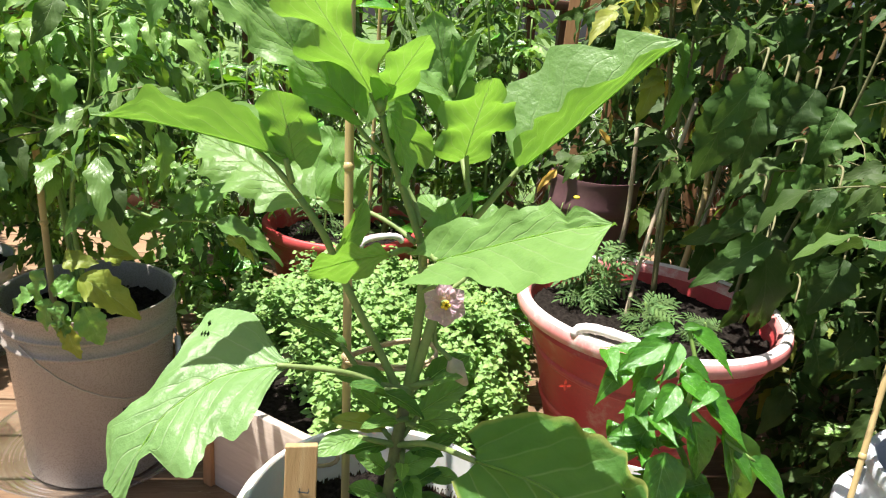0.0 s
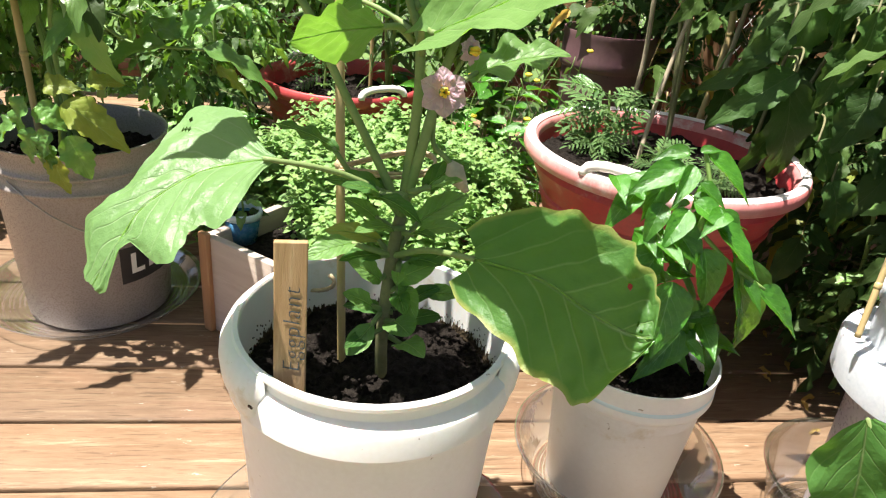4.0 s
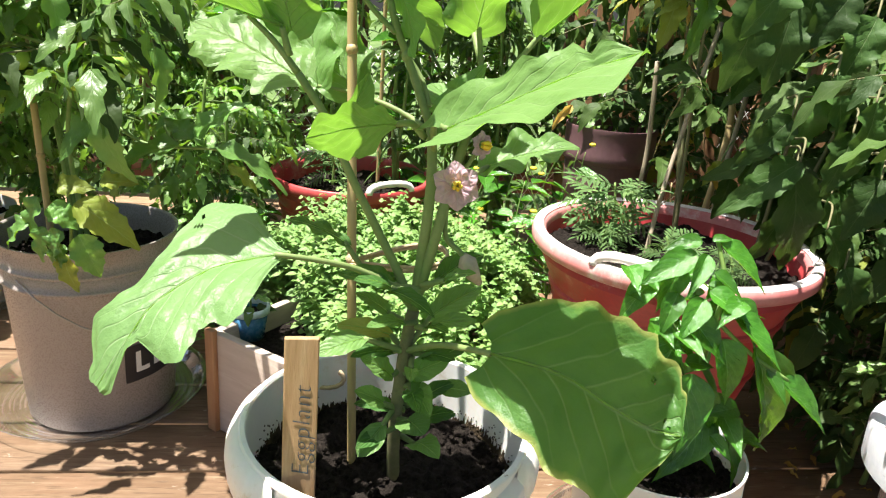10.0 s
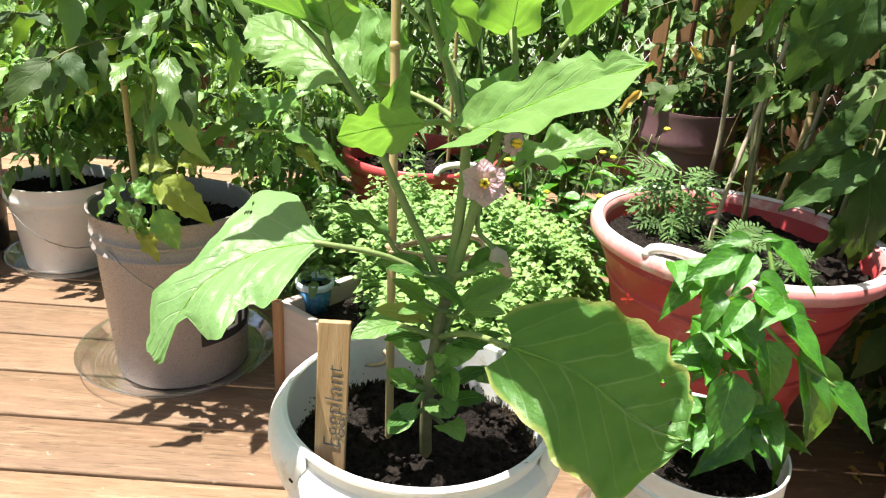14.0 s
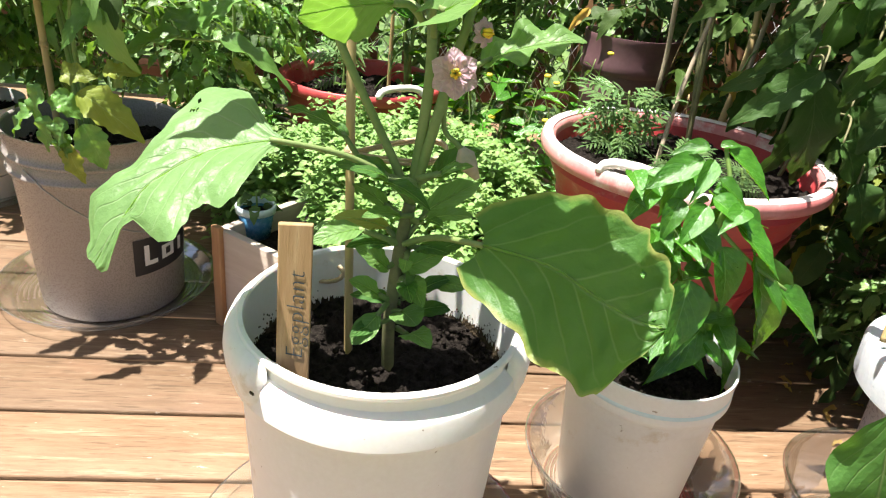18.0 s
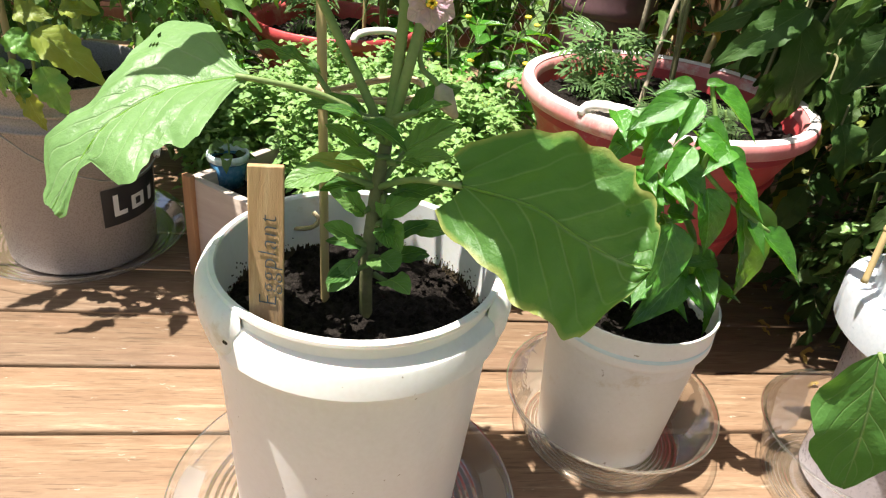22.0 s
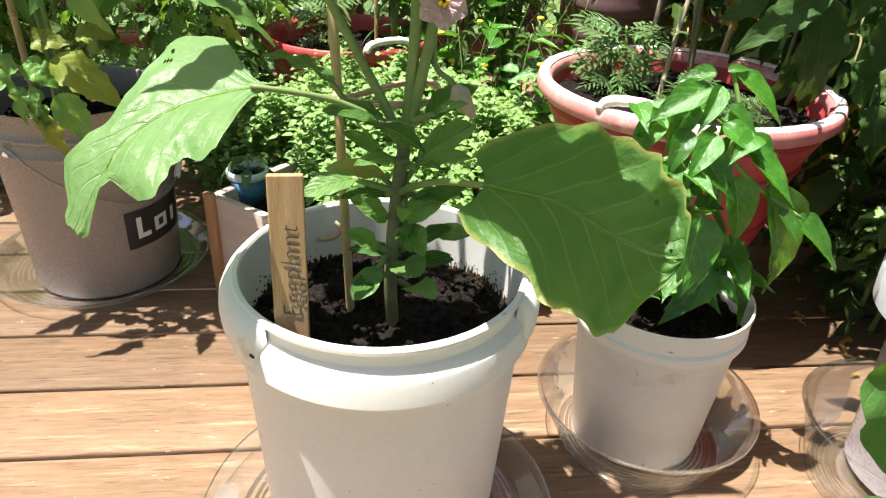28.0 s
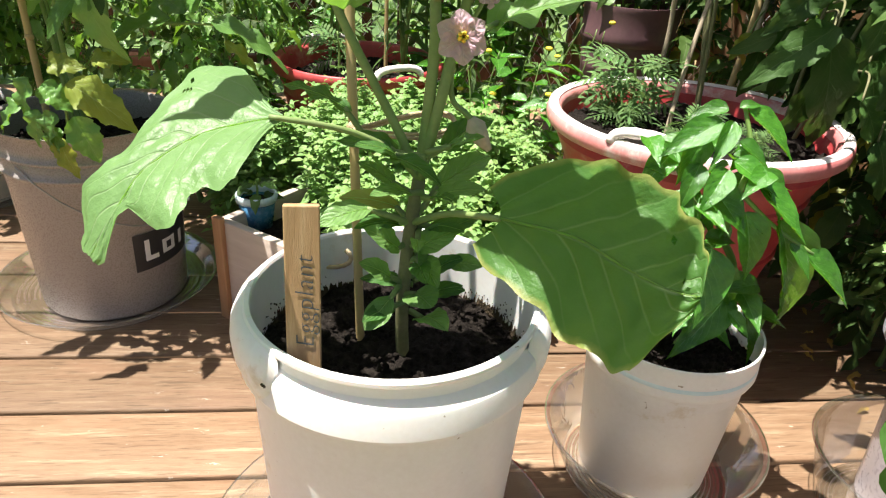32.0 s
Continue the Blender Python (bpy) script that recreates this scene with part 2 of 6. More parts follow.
TWINE = plain("jute_twine", (0.42, 0.31, 0.18), (0.55, 0.42, 0.27), 60, 0.9, 400, 0.8)
INK = plain("dark_ink", (0.03, 0.04, 0.05), (0.05, 0.065, 0.075), 30, 0.6)
PRINTW = plain("white_print", (0.75, 0.73, 0.71), (0.8, 0.78, 0.76), 20, 0.45)
GRASS = plain("grass", (0.05, 0.10, 0.02), (0.12, 0.19, 0.045), 3, 0.75, 60, 0.4)
STEM_E = plain("eggplant_stem", (0.14, 0.21, 0.06), (0.20, 0.255, 0.09), 30, 0.6, 200, 0.2, c3=(0.25, 0.19, 0.12))
STEM_W = plain("woody_stem", (0.125, 0.13, 0.055), (0.19, 0.175, 0.085), 40, 0.7, 160, 0.4, c3=(0.16, 0.12, 0.08))
STEM_T = plain("tomato_stem", (0.13, 0.22, 0.05), (0.19, 0.28, 0.08), 30, 0.55, 200, 0.2)
DRY = plain("dry_vine", (0.30, 0.20, 0.09), (0.42, 0.30, 0.15), 30, 0.8, 160, 0.4)
L_EGG = leafy("eggplant_leaf", (0.170, 0.305, 0.080), (0.220, 0.365, 0.115), (0.38, 0.49, 0.25), (0.24, 0.50, 0.012), 0.45, 0.44, 6.5, 0.1, blister=0.3)
RIB = leafy("leaf_rib", (0.30, 0.42, 0.18), (0.36, 0.48, 0.22), (0.36, 0.48, 0.24), (0.5, 0.8, 0.15), 0.8, 0.5, 2, 0.05)
L_MATURE = leafy("mature_eggplant_leaf", (0.148, 0.265, 0.085), (0.195, 0.325, 0.120), (0.36, 0.46, 0.26), (0.21, 0.46, 0.03), 0.38, 0.44, 6.5, 0.08, blister=0.35)
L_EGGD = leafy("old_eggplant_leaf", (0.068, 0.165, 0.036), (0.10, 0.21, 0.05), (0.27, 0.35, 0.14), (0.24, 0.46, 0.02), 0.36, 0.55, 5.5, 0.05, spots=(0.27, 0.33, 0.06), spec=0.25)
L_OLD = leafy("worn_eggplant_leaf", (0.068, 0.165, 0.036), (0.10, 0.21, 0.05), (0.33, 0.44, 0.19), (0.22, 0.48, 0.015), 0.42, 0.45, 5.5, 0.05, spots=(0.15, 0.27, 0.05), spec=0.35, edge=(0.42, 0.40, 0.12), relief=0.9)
L_PEP = leafy("pepper_leaf", (0.050, 0.165, 0.015), (0.10, 0.265, 0.025), (0.22, 0.42, 0.09), (0.30, 0.62, 0.014), 0.30, 0.27, 7, 0.3, spec=1.0, blister=0.35, relief=0.35)
L_TOM = leafy("tomato_leaf", (0.12, 0.25, 0.05), (0.19, 0.34, 0.085), (0.20, 0.34, 0.10), (0.34, 0.62, 0.02), 0.28, 0.38, 6, 0.4, relief=0.3)
# darker copy of the tomato leaf, with the vines' shade put into its colour
L_TOMD = leafy("shade_toned_tomato_leaf", (0.036, 0.080, 0.016), (0.058, 0.112, 0.023), (0.10, 0.15, 0.05), (0.16, 0.30, 0.04), 0.16, 0.6, 6, 0.4, spec=0.3, blister=0.2, relief=0.4)
L_YEL = leafy("yellowing_leaf", (0.22, 0.28, 0.04), (0.32, 0.35, 0.06), (0.36, 0.42, 0.14), (0.6, 0.6, 0.06), 0.36, 0.5, 6, 0.3, spots=(0.22, 0.30, 0.05), relief=0.3)
L_HERB = leafy("oregano_leaf", (0.13, 0.25, 0.060), (0.23, 0.37, 0.105), (0.30, 0.42, 0.19), (0.36, 0.58, 0.11), 0.28, 0.5, 4, 0.2, relief=0.3)
L_MARI = leafy("marigold_leaf", (0.12, 0.22, 0.07), (0.17, 0.30, 0.095), (0.2, 0.32, 0.13), (0.28, 0.48, 0.10), 0.26, 0.5, 4, 0.25)
L_HEDGE = leafy("hedge_leaf", (0.045, 0.10, 0.02), (0.09, 0.16, 0.035), (0.12, 0.2, 0.06), (0.2, 0.36, 0.04), 0.28, 0.4, 4, 0.4)
L_DRY = leafy("dry_leaf", (0.42, 0.27, 0.07), (0.55, 0.38, 0.10), (0.5, 0.36, 0.14), (0.75, 0.5, 0.08), 0.4, 0.7, 5, 0.3, relief=0.4)
GREYTRUNK = plain("rough_prop", (0.17, 0.11, 0.07), (0.26, 0.18, 0.12), 20, 0.75, 120, 0.6, stretch=(1, 1, 0.2))
FRUIT = plain("green_tomato", (0.24, 0.42, 0.06), (0.33, 0.52, 0.09), 9, 0.22, 14, 0.01, sub=0.2)
PETAL = leafy("pale_petal", (0.62, 0.38, 0.47), (0.72, 0.50, 0.58), (0.78, 0.66, 0.68), (0.85, 0.62, 0.72), 0.35, 0.6, 4, 0.05)
ANTHER = plain("yellow_anther", (0.80, 0.48, 0.03), (0.88, 0.58, 0.06), 60, 0.5)
BLOOM = plain("yellow_bloom", (0.80, 0.55, 0.03), (0.88, 0.66, 0.06), 60, 0.6)
REDBIT = plain("red_petal", (0.60, 0.03, 0.02), (0.7, 0.07, 0.04), 60, 0.5)
CALYX = plain("withered_bloom", (0.33, 0.30, 0.22), (0.45, 0.36, 0.28), 60, 0.8, 200, 0.6)


# ---- mesh helpers ----
def mesh_of(bm, mats, smooth=True):
    me = bpy.data.meshes.new("mesh")
    bm.to_mesh(me)
    bm.free()
    for m in mats if isinstance(mats, (list, tuple)) else [mats]:
        me.materials.append(m)
    if smooth:
        me.polygons.foreach_set("use_smooth", [True] * len(me.polygons))
    return me


def part(name, bm, material, parent, label="", smooth=True, m=None):
    me = bm if isinstance(bm, bpy.types.Mesh) else mesh_of(bm, material, smooth)
    me.name = name
    ob = new(name, me)
    if parent is not None:
        ob.parent = parent
    if m is not None:
        ob.matrix_basis = m
    return tagged(ob, label)


def crisp(ob, degrees=30):
    ob.data.set_sharp_from_angle(angle=radians(degrees))
    return ob


def thing(name, at, label, category, group="", turn=0.0):
    ob = new(name)
    ob.matrix_basis = pose(*at, 0, 0, turn)
    return tagged(ob, label, category, group)


def lathe(profile, segs=64, bm=None, wob=0.0, seed=0.0):
    """A turned form from (radius, height) pairs; a radius of 0 closes it."""
    bm = bm or bmesh.new()
    rings = []
    for r, z in profile:
        if r <= 1e-6:
            rings.append([bm.verts.new((0, 0, z))])
        else:
            ring = []
            for i in range(segs):
                a = 2 * math.pi * i / segs
                k = 1 + wob * math.sin(2 * a + seed)
                ring.append(bm.verts.new((r * k * math.cos(a), r * k * math.sin(a), z)))
            rings.append(ring)
    for a, b in zip(rings, rings[1:]):
        for i in range(segs):
            j = (i + 1) % segs
            if len(a) == 1 and len(b) > 1:
                bm.faces.new((a[0], b[j], b[i]))
            elif len(b) == 1 and len(a) > 1:
                bm.faces.new((a[i], a[j], b[0]))
            elif len(a) > 1:
                bm.faces.new((a[i], a[j], b[j], b[i]))
    return bm


def tube(points, radii, segs=8, bm=None, closed=False):
    bm = bm or bmesh.new()
    pts = [Vector(p) for p in points]
    n = len(pts)
    if isinstance(radii, (int, float)):
        radii = [radii] * n
    rings, side = [], None
    for i, p in enumerate(pts):
        d = (pts[(i + 1) % n] - pts[i - 1]) if closed else (pts[min(i + 1, n - 1)] - pts[max(i - 1, 0)])
        d.normalize()
        if side is None:
            side = d.orthogonal().normalized()
        side = (side - d * side.dot(d)).normalized()
        up = d.cross(side)
        rings.append([bm.verts.new(p + (side * math.cos(2 * math.pi * k / segs) + up * math.sin(2 * math.pi * k / segs)) * radii[i]) for k in range(segs)])
    pairs = list(zip(rings, rings[1:])) + ([(rings[-1], rings[0])] if closed else [])
    for a, b in pairs:
        for k in range(segs):
            bm.faces.new((a[k], a[(k + 1) % segs], b[(k + 1) % segs], b[k]))
    if not closed:
        bm.faces.new(rings[0][::-1])
        bm.faces.new(rings[-1])
    return bm


def curve_pts(ctrl, n=6):
    """Points along a smooth line through the controls."""
    c = [Vector(p) for p in ctrl]
    c = [2 * c[0] - c[1]] + c + [2 * c[-1] - c[-2]]
    out = []
    for i in range(1, len(c) - 2):
        p0, p1, p2, p3 = c[i - 1 : i + 3]
        for k in range(n):
            t = k / n
            out.append(0.5 * (2 * p1 + (p2 - p0) * t + (2 * p0 - 5 * p1 + 4 * p2 - p3) * t * t + (3 * p1 - p0 - 3 * p2 + p3) * t**3))
    out.append(c[-2])
    return out


def stalk(ctrl, r0, r1, segs=8, n=6, knobs=0.0):
    pts = curve_pts(ctrl, n)
    m = len(pts) - 1
    return tube(pts, [(r0 + (r1 - r0) * i / m) * (1 + (knobs if i % 5 == 0 else 0)) for i in range(m + 1)], segs)


def block(sx, sy, sz, bevel=0.002, at=(0, 0, 0), bm=None):
    """A box that stands on z = at.z, with its edges taken off."""
    b = bmesh.new()
    bmesh.ops.create_cube(b, size=1)
    for v in b.verts:
        v.co = Vector((v.co.x * sx + at[0], v.co.y * sy + at[1], (v.co.z + 0.5) * sz + at[2]))
    if bevel:
        bmesh.ops.bevel(b, geom=b.edges[:], offset=bevel, segments=2, affect="EDGES", profile=0.5)
    if bm is None:
        return b
    me = bpy.data.meshes.new("tmp")
    b.to_mesh(me)
    b.free()
    bm.from_mesh(me)
    bpy.data.meshes.remove(me)
    return bm


def frame_of(base, way, normal):
    """A pose at base whose y axis goes along way and whose z axis leans to normal."""
    y = Vector(way).normalized()
    z = Vector(normal)
    z = (z - y * z.dot(y)).normalized()
    x = y.cross(z)
    m = Matrix((x, y, z)).transposed().to_4x4()
    m.translation = Vector(base)
    return m


SHAPES = {
    "egg": lambda u: 1.72 * (u**0.5) * ((1 - u) ** 0.75),
    "long": lambda u: 1.72 * (u**0.62) * ((1 - u) ** 0.92),
    "pepper": lambda u: 3.25 * (u**0.58) * (1 - u) ** 1.5 + 0.10 * u * (1 - u),
    "wide": lambda u: 1.95 * (u**0.5) * ((1 - u) ** 0.85) + 0.25 * u * (1 - u),
    "round": lambda u: 1.46 * (u**0.38) * ((1 - u) ** 0.48),
    "tomato": lambda u: 2.25 * (u**0.55) * ((1 - u) ** 1.15) + 0.05 * u,
    "oval": lambda u: 1.9 * (u**0.8) * ((1 - u) ** 0.8),
}


def both(x):
    return x if isinstance(x, tuple) else (x, x)


def margin(uu, lobes, ph, scallop):
    """Outline of a lobed margin, from -0.5 to 0.5: angular teeth that lean to the tip, or round scallops."""
    if scallop:
        return abs(math.sin(math.pi * lobes * uu + ph)) ** 0.7 - 0.6
    p = (lobes * uu + ph / 6.283) % 1
    return (p / 0.68 if p < 0.68 else (1 - p) / 0.32) ** 0.85 - 0.5


def blade(bm, length, width, shape="egg", fold=0.25, droop=0.2, ruffle=0.02, waves=3.0, lobe=0.08, lobes=3, twist=0.0, cup=0.0, nu=20, nv=8, seed=0, m=None, heart=0.0, mi=0, roll_edge=0.0, quilt=0.0, scallop=False, veins=6.5, starts=None):
    """One leaf blade along +y, its upper face to +z, with wavy lobed margins and folded along the midrib.
    Width, fold, lobe and lobes may be given for the two sides (-x, +x)."""
    r = random.Random(seed)
    ph = [r.uniform(0, 6.28) for _ in range(6)]
    if starts:
        ph[0], ph[1] = starts
    width, fold, lobe, lobes = both(width), both(fold), both(lobe), both(lobes)
    uvl = bm.loops.layers.uv.verify()
    f = SHAPES[shape]
    grid = []
    for i in range(nu + 1):
        u = i / nu
        uu = 0.004 + 0.992 * u
        row = []
        for j in range(nv + 1):
            v = 2 * j / nv - 1
            a = abs(v)
            k = 0 if v < 0 else 1
            w = 0.5 * width[k] * f(uu) * (1 + 2.0 * lobe[k] * margin(uu, lobes[k], ph[k], scallop) * min(1, 3.2 * uu) + 0.25 * lobe[k] * math.sin(lobes[k] * 2.7 * 6.283 * uu + ph[k + 2]))
            ang = fold[k] + cup * a
            x = v * w * math.cos(ang)
            z = a * w * math.sin(ang)
            z += ruffle * a**1.6 * math.sin(waves * 6.283 * uu + ph[4 + k]) * (0.35 + 0.65 * math.sin(3.14 * min(1, uu + 0.1)))
            z += roll_edge * a**3 * math.sin(1.5 * 6.283 * uu + ph[k])
            if quilt:
                z -= quilt * math.cos(6.283 * veins * (u - 0.42 * a)) * min(1, 3 * a) * (1.15 - a) * min(1, 4 * (1 - u))
                z += 0.6 * quilt * noise.noise(Vector((9 * v, 14 * u, seed)))
            y = length * uu - heart * length * a**1.5 * (1 - uu) ** 3 * 1.0
            # the blade bends down along its length
            bend = droop * uu
            p = Vector((x, y * math.cos(bend * 0.6), z - length * uu * math.sin(bend)))
            if twist:
                p = Matrix.Rotation(twist * uu, 3, "Y") @ p
            row.append(((m @ p) if m is not None else p, (j / nv, u)))
        grid.append(row)
    vs = [[bm.verts.new(p) for p, _ in row] for row in grid]
    for i in range(nu):
        for j in range(nv):
            face = bm.faces.new((vs[i][j], vs[i][j + 1], vs[i + 1][j + 1], vs[i + 1][j]))
            face.material_index, face.smooth = mi, True
            for lp, (a, b) in zip(face.loops, ((i, j), (i, j + 1), (i + 1, j + 1), (i + 1, j))):
                lp[uvl].uv = grid[a][b][1]
    return bm


def compound(seed, size=0.22, pairs=3, serr=0.20, fine=4.5, nu=10):
    """A tomato leaf: a rachis with stalked, toothed leaflets, and small ones between them."""
    r = random.Random(seed)
    bm = bmesh.new()
    drop = r.uniform(0.1, 0.5)
    rach = [Vector((0.012 * math.sin(4 * t + seed), size * t * math.cos(drop * t), -size * 0.9 * drop * t * t)) for t in [k / 6 for k in range(7)]]
    tube(rach, [size * 0.011 * (1 - 0.6 * k / 6) for k in range(7)], 5, bm)
    for face in bm.faces:
        face.material_index = 1

    def at(t):
        k = min(int(t * 6), 5)
        q = t * 6 - k
        return rach[k].lerp(rach[k + 1], q), (rach[k + 1] - rach[k]).normalized()

    def leaflet(t, yaw, ln, tilt):
        p, d = at(t)
        way = Matrix.Rotation(yaw, 3, "Z") @ d
        way.z -= tilt
        nrm = Vector((r.uniform(-0.4, 0.4), r.uniform(-0.4, 0.4), 1))
        blade(bm, ln, ln * r.uniform(0.50, 0.62), "tomato", r.uniform(0.1, 0.4), r.uniform(0.2, 0.7), ln * 0.05, 2.5, serr, fine, r.uniform(-0.3, 0.3), 0, nu, 4, r.random(), frame_of(p, way, nrm))

    for k in range(pairs):
        t = 0.3 + 0.55 * k / max(1, pairs - 1)
        ln = size * (0.40 - 0.06 * k) * r.uniform(0.85, 1.15)
        leaflet(t, 1.15, ln, r.uniform(-0.1, 0.25))
        leaflet(t + 0.03, -1.15, ln, r.uniform(-0.1, 0.25))
        leaflet(t + 0.1, r.choice((1.3, -1.3)), ln * 0.35, 0.2)
    leaflet(0.99, r.uniform(-0.2, 0.2), size * 0.46, r.uniform(0.1, 0.5))
    return bm


# ---- ground, deck, railing ----
g = bmesh.new()
bmesh.ops.create_grid(g, x_segments=60, y_segments=60, size=60)
for v in g.verts:
    v.co.z = -0.45 + 0.03 * noise.noise(v.co * 0.4)
tagged(part("ground", g, GRASS, None), "mown green lawn reaching past the deck", "lawn", kind="structure")

deck = tagged(new("floor"), "reddish-brown wooden deck boards with weathered grain", "deck", kind="structure")
PITCH = 0.14
for k in range(-9, 13):
    y1 = 0.387 + PITCH * k
    b = block(5.2, PITCH - 0.007, 0.03, 0.0035)
    for v in b.verts:
        v.co.z += 0.0015 * noise.noise(Vector((v.co.x * 0.7, k * 3.1, 0)))
    part("plank", b, DECK, deck, m=pose(-0.3 + 0.02 * (k % 3), y1 - PITCH / 2, -0.026))
for x in (-2.2, -1.4, -0.6, 0.2, 1.0, 1.8):
    part("joist", block(0.045, 3.1, 0.14, 0.003), RAILWOOD, deck, m=pose(x, 0.48, -0.171))

rail = tagged(new("railing"), "dark-stained wooden deck railing with upright balusters", "railing", kind="structure")
part("top_rail", block(4.6, 0.09, 0.035, 0.004), RAILWOOD, rail, m=pose(-0.3, 2.05, 0.95))
part("bottom_rail", block(4.6, 0.04, 0.07, 0.004), RAILWOOD, rail, m=pose(-0.3, 2.05, 0.08))
BAL = mesh_of(block(0.038, 0.038, 0.80, 0.003), RAILWOOD, False)
for k in range(34):
    part("baluster", BAL, None, rail, m=pose(-2.5 + 0.13 * k, 2.05, 0.15))
for x in (-2.0, -0.25, 1.5):
    part("post", block(0.09, 0.09, 1.1, 0.004), RAILWOOD, rail, m=pose(x, 2.11, 0))
fence = tagged(new("fence"), "sunlit brown slatted fence behind the tomato vines", "fence", kind="structure")
SL = mesh_of(block(0.045, 0.02, 1.15, 0.003), SLAT, False)
for k in range(22):
    part("slat", SL, None, fence, m=pose(0.68 + 0.06 * k + 0.012 * math.sin(k * 7), 1.70 - 0.038 * k, 0.0, 0, 3 * math.sin(k * 3.3), -30))
part("fence_rail", block(1.45, 0.03, 0.07, 0.003), SLAT, fence, m=pose(1.31, 1.335, 0.30, 0, 0, -32.5))
part("fence_rail", block(1.45, 0.03, 0.07, 0.003), SLAT, fence, m=pose(1.31, 1.335, 0.95, 0, 0, -32.5))

net = tagged(new("wire_netting"), "grey diamond wire netting behind the pots", "netting", kind="structure")
nb = bmesh.new()
for k in range(-14, 26):
    tube([(0.05 * k, 0, 0), (0.05 * k + 0.4, 0, 0.6)], 0.0016, 4, nb)
    tube([(0.05 * k + 0.4, 0.004, 0), (0.05 * k, 0.004, 0.6)], 0.0016, 4, nb)
part("mesh_wires", nb, plain("wire", (0.35, 0.34, 0.33), (0.45, 0.44, 0.42), 20, 0.5, metal=0.6), net, m=pose(0.1, 1.92, 0.02))


# ---- vessels ----
def pail_profile(h, rb, rt, kind):
    """Outline of a pail, up the outside, over the lip and down the inside."""
    s = h / 0.365
    if kind == "flange":
        out = [(0, 0.004), (rb - 0.012, 0.0), (rb - 0.003, 0.002), (rb, 0.008), (rt - 0.0025, h - 0.0625), (rt + 0.0055, h - 0.0630), (rt + 0.0078, h - 0.0615), (rt + 0.0084, h - 0.0580), (rt + 0.0058, h - 0.0350), (rt + 0.0046, h - 0.0315), (rt + 0.0020, h - 0.0285),
               (rt - 0.0045, h - 0.0235), (rt - 0.0062, h - 0.0215), (rt - 0.0062, h - 0.0095), (rt - 0.0050, h - 0.0078), (rt - 0.0012, h - 0.0070), (rt - 0.0002, h - 0.0050), (rt - 0.0004, h - 0.0018), (rt - 0.0020, h), (rt - 0.0068, h), (rt - 0.0082, h - 0.003)]
    elif kind == "collar":
        out = [(0, 0.004), (rb - 0.012, 0.0), (rb, 0.008), (rt * 0.99, h - 0.135), (rt * 1.26, h - 0.136), (rt * 1.30, h - 0.132), (rt * 1.32, h - 0.088), (rt * 1.30, h - 0.081), (rt * 1.27, h - 0.079), (rt * 1.06, h - 0.0785), (rt * 1.03, h - 0.076), (rt * 1.03, h - 0.022), (rt * 1.09, h - 0.020), (rt * 1.105, h - 0.016), (rt * 1.105, h - 0.004), (rt * 1.09, h), (rt * 1.03, h), (rt * 1.0, h - 0.004)]
    elif kind == "ribbed":
        out = [(0, 0.004), (rb - 0.012, 0.0), (rb - 0.003, 0.002), (rb, 0.008), (rt * 0.945, h - 0.085 * s)]
        for z in (0.080, 0.050):
            out += [(rt * 0.962, h - z * s), (rt * 0.992, h - (z - 0.002) * s), (rt * 0.997, h - (z - 0.005) * s), (rt * 0.990, h - (z - 0.008) * s), (rt * 0.974, h - (z - 0.010) * s), (rt * 0.976, h - (z - 0.022) * s)]
        out += [(rt * 0.98, h - 0.006 * s), (rt * 0.995, h - 0.004 * s), (rt, h), (rt * 0.975, h), (rt * 0.962, h - 0.004 * s)]
    else:
        out = [(0, 0.004), (rb - 0.01, 0.0), (rb, 0.006), (rt * 0.93, h * 0.80), (rt * 0.935, h * 0.805), (rt * 0.985, h * 0.81), (rt, h * 0.83), (rt * 1.0, h * 0.86), (rt * 0.99, h * 0.875), (rt * 0.995, h * 0.97), (rt * 1.005, h * 0.985), (rt, h), (rt * 0.975, h), (rt * 0.965, h - 0.005)]
    return out + [(rt * 0.945, h - 0.06 * s), (rb - 0.004, 0.02), (0, 0.02)]


def soil_disc(r, h, seed):
    bm = bmesh.new()
    n = 56
    grid = {}
    for i in range(-n, n + 1):
        for j in range(-n, n + 1):
            x, y = r * i / n, r * j / n
            if x * x + y * y <= r * r * 1.03:
                p = Vector((x, y, seed)) * 30
                grid[i, j] = bm.verts.new((x, y, h + 0.014 * noise.noise(p * 0.35) + 0.009 * noise.noise(p * 0.9) + 0.006 * noise.noise(p * 2.3) + 0.004 * noise.noise(p * 5.0)))
    for (i, j), v in list(grid.items()):
        q = [grid.get(k) for k in ((i, j), (i + 1, j), (i + 1, j + 1), (i, j + 1))]
        if all(q):
            bm.faces.new(q)
    return bm


def clods(r, h, n, seed, size=0.006):
    q = random.Random(seed)
    bm = bmesh.new()
    for _ in range(n):
        a, d, s = q.uniform(0, 6.28), r * math.sqrt(q.random()), size * q.uniform(0.3, 1.2)
        m = pose(d * math.cos(a), d * math.sin(a), h + s * 0.4, q.uniform(0, 360), q.uniform(0, 360), 0) @ Matrix.Diagonal((s, s * q.uniform(0.6, 1), s * q.uniform(0.5, 0.9), 1))
        bmesh.ops.create_icosphere(bm, subdivisions=1, radius=1, matrix=m)
    return bm


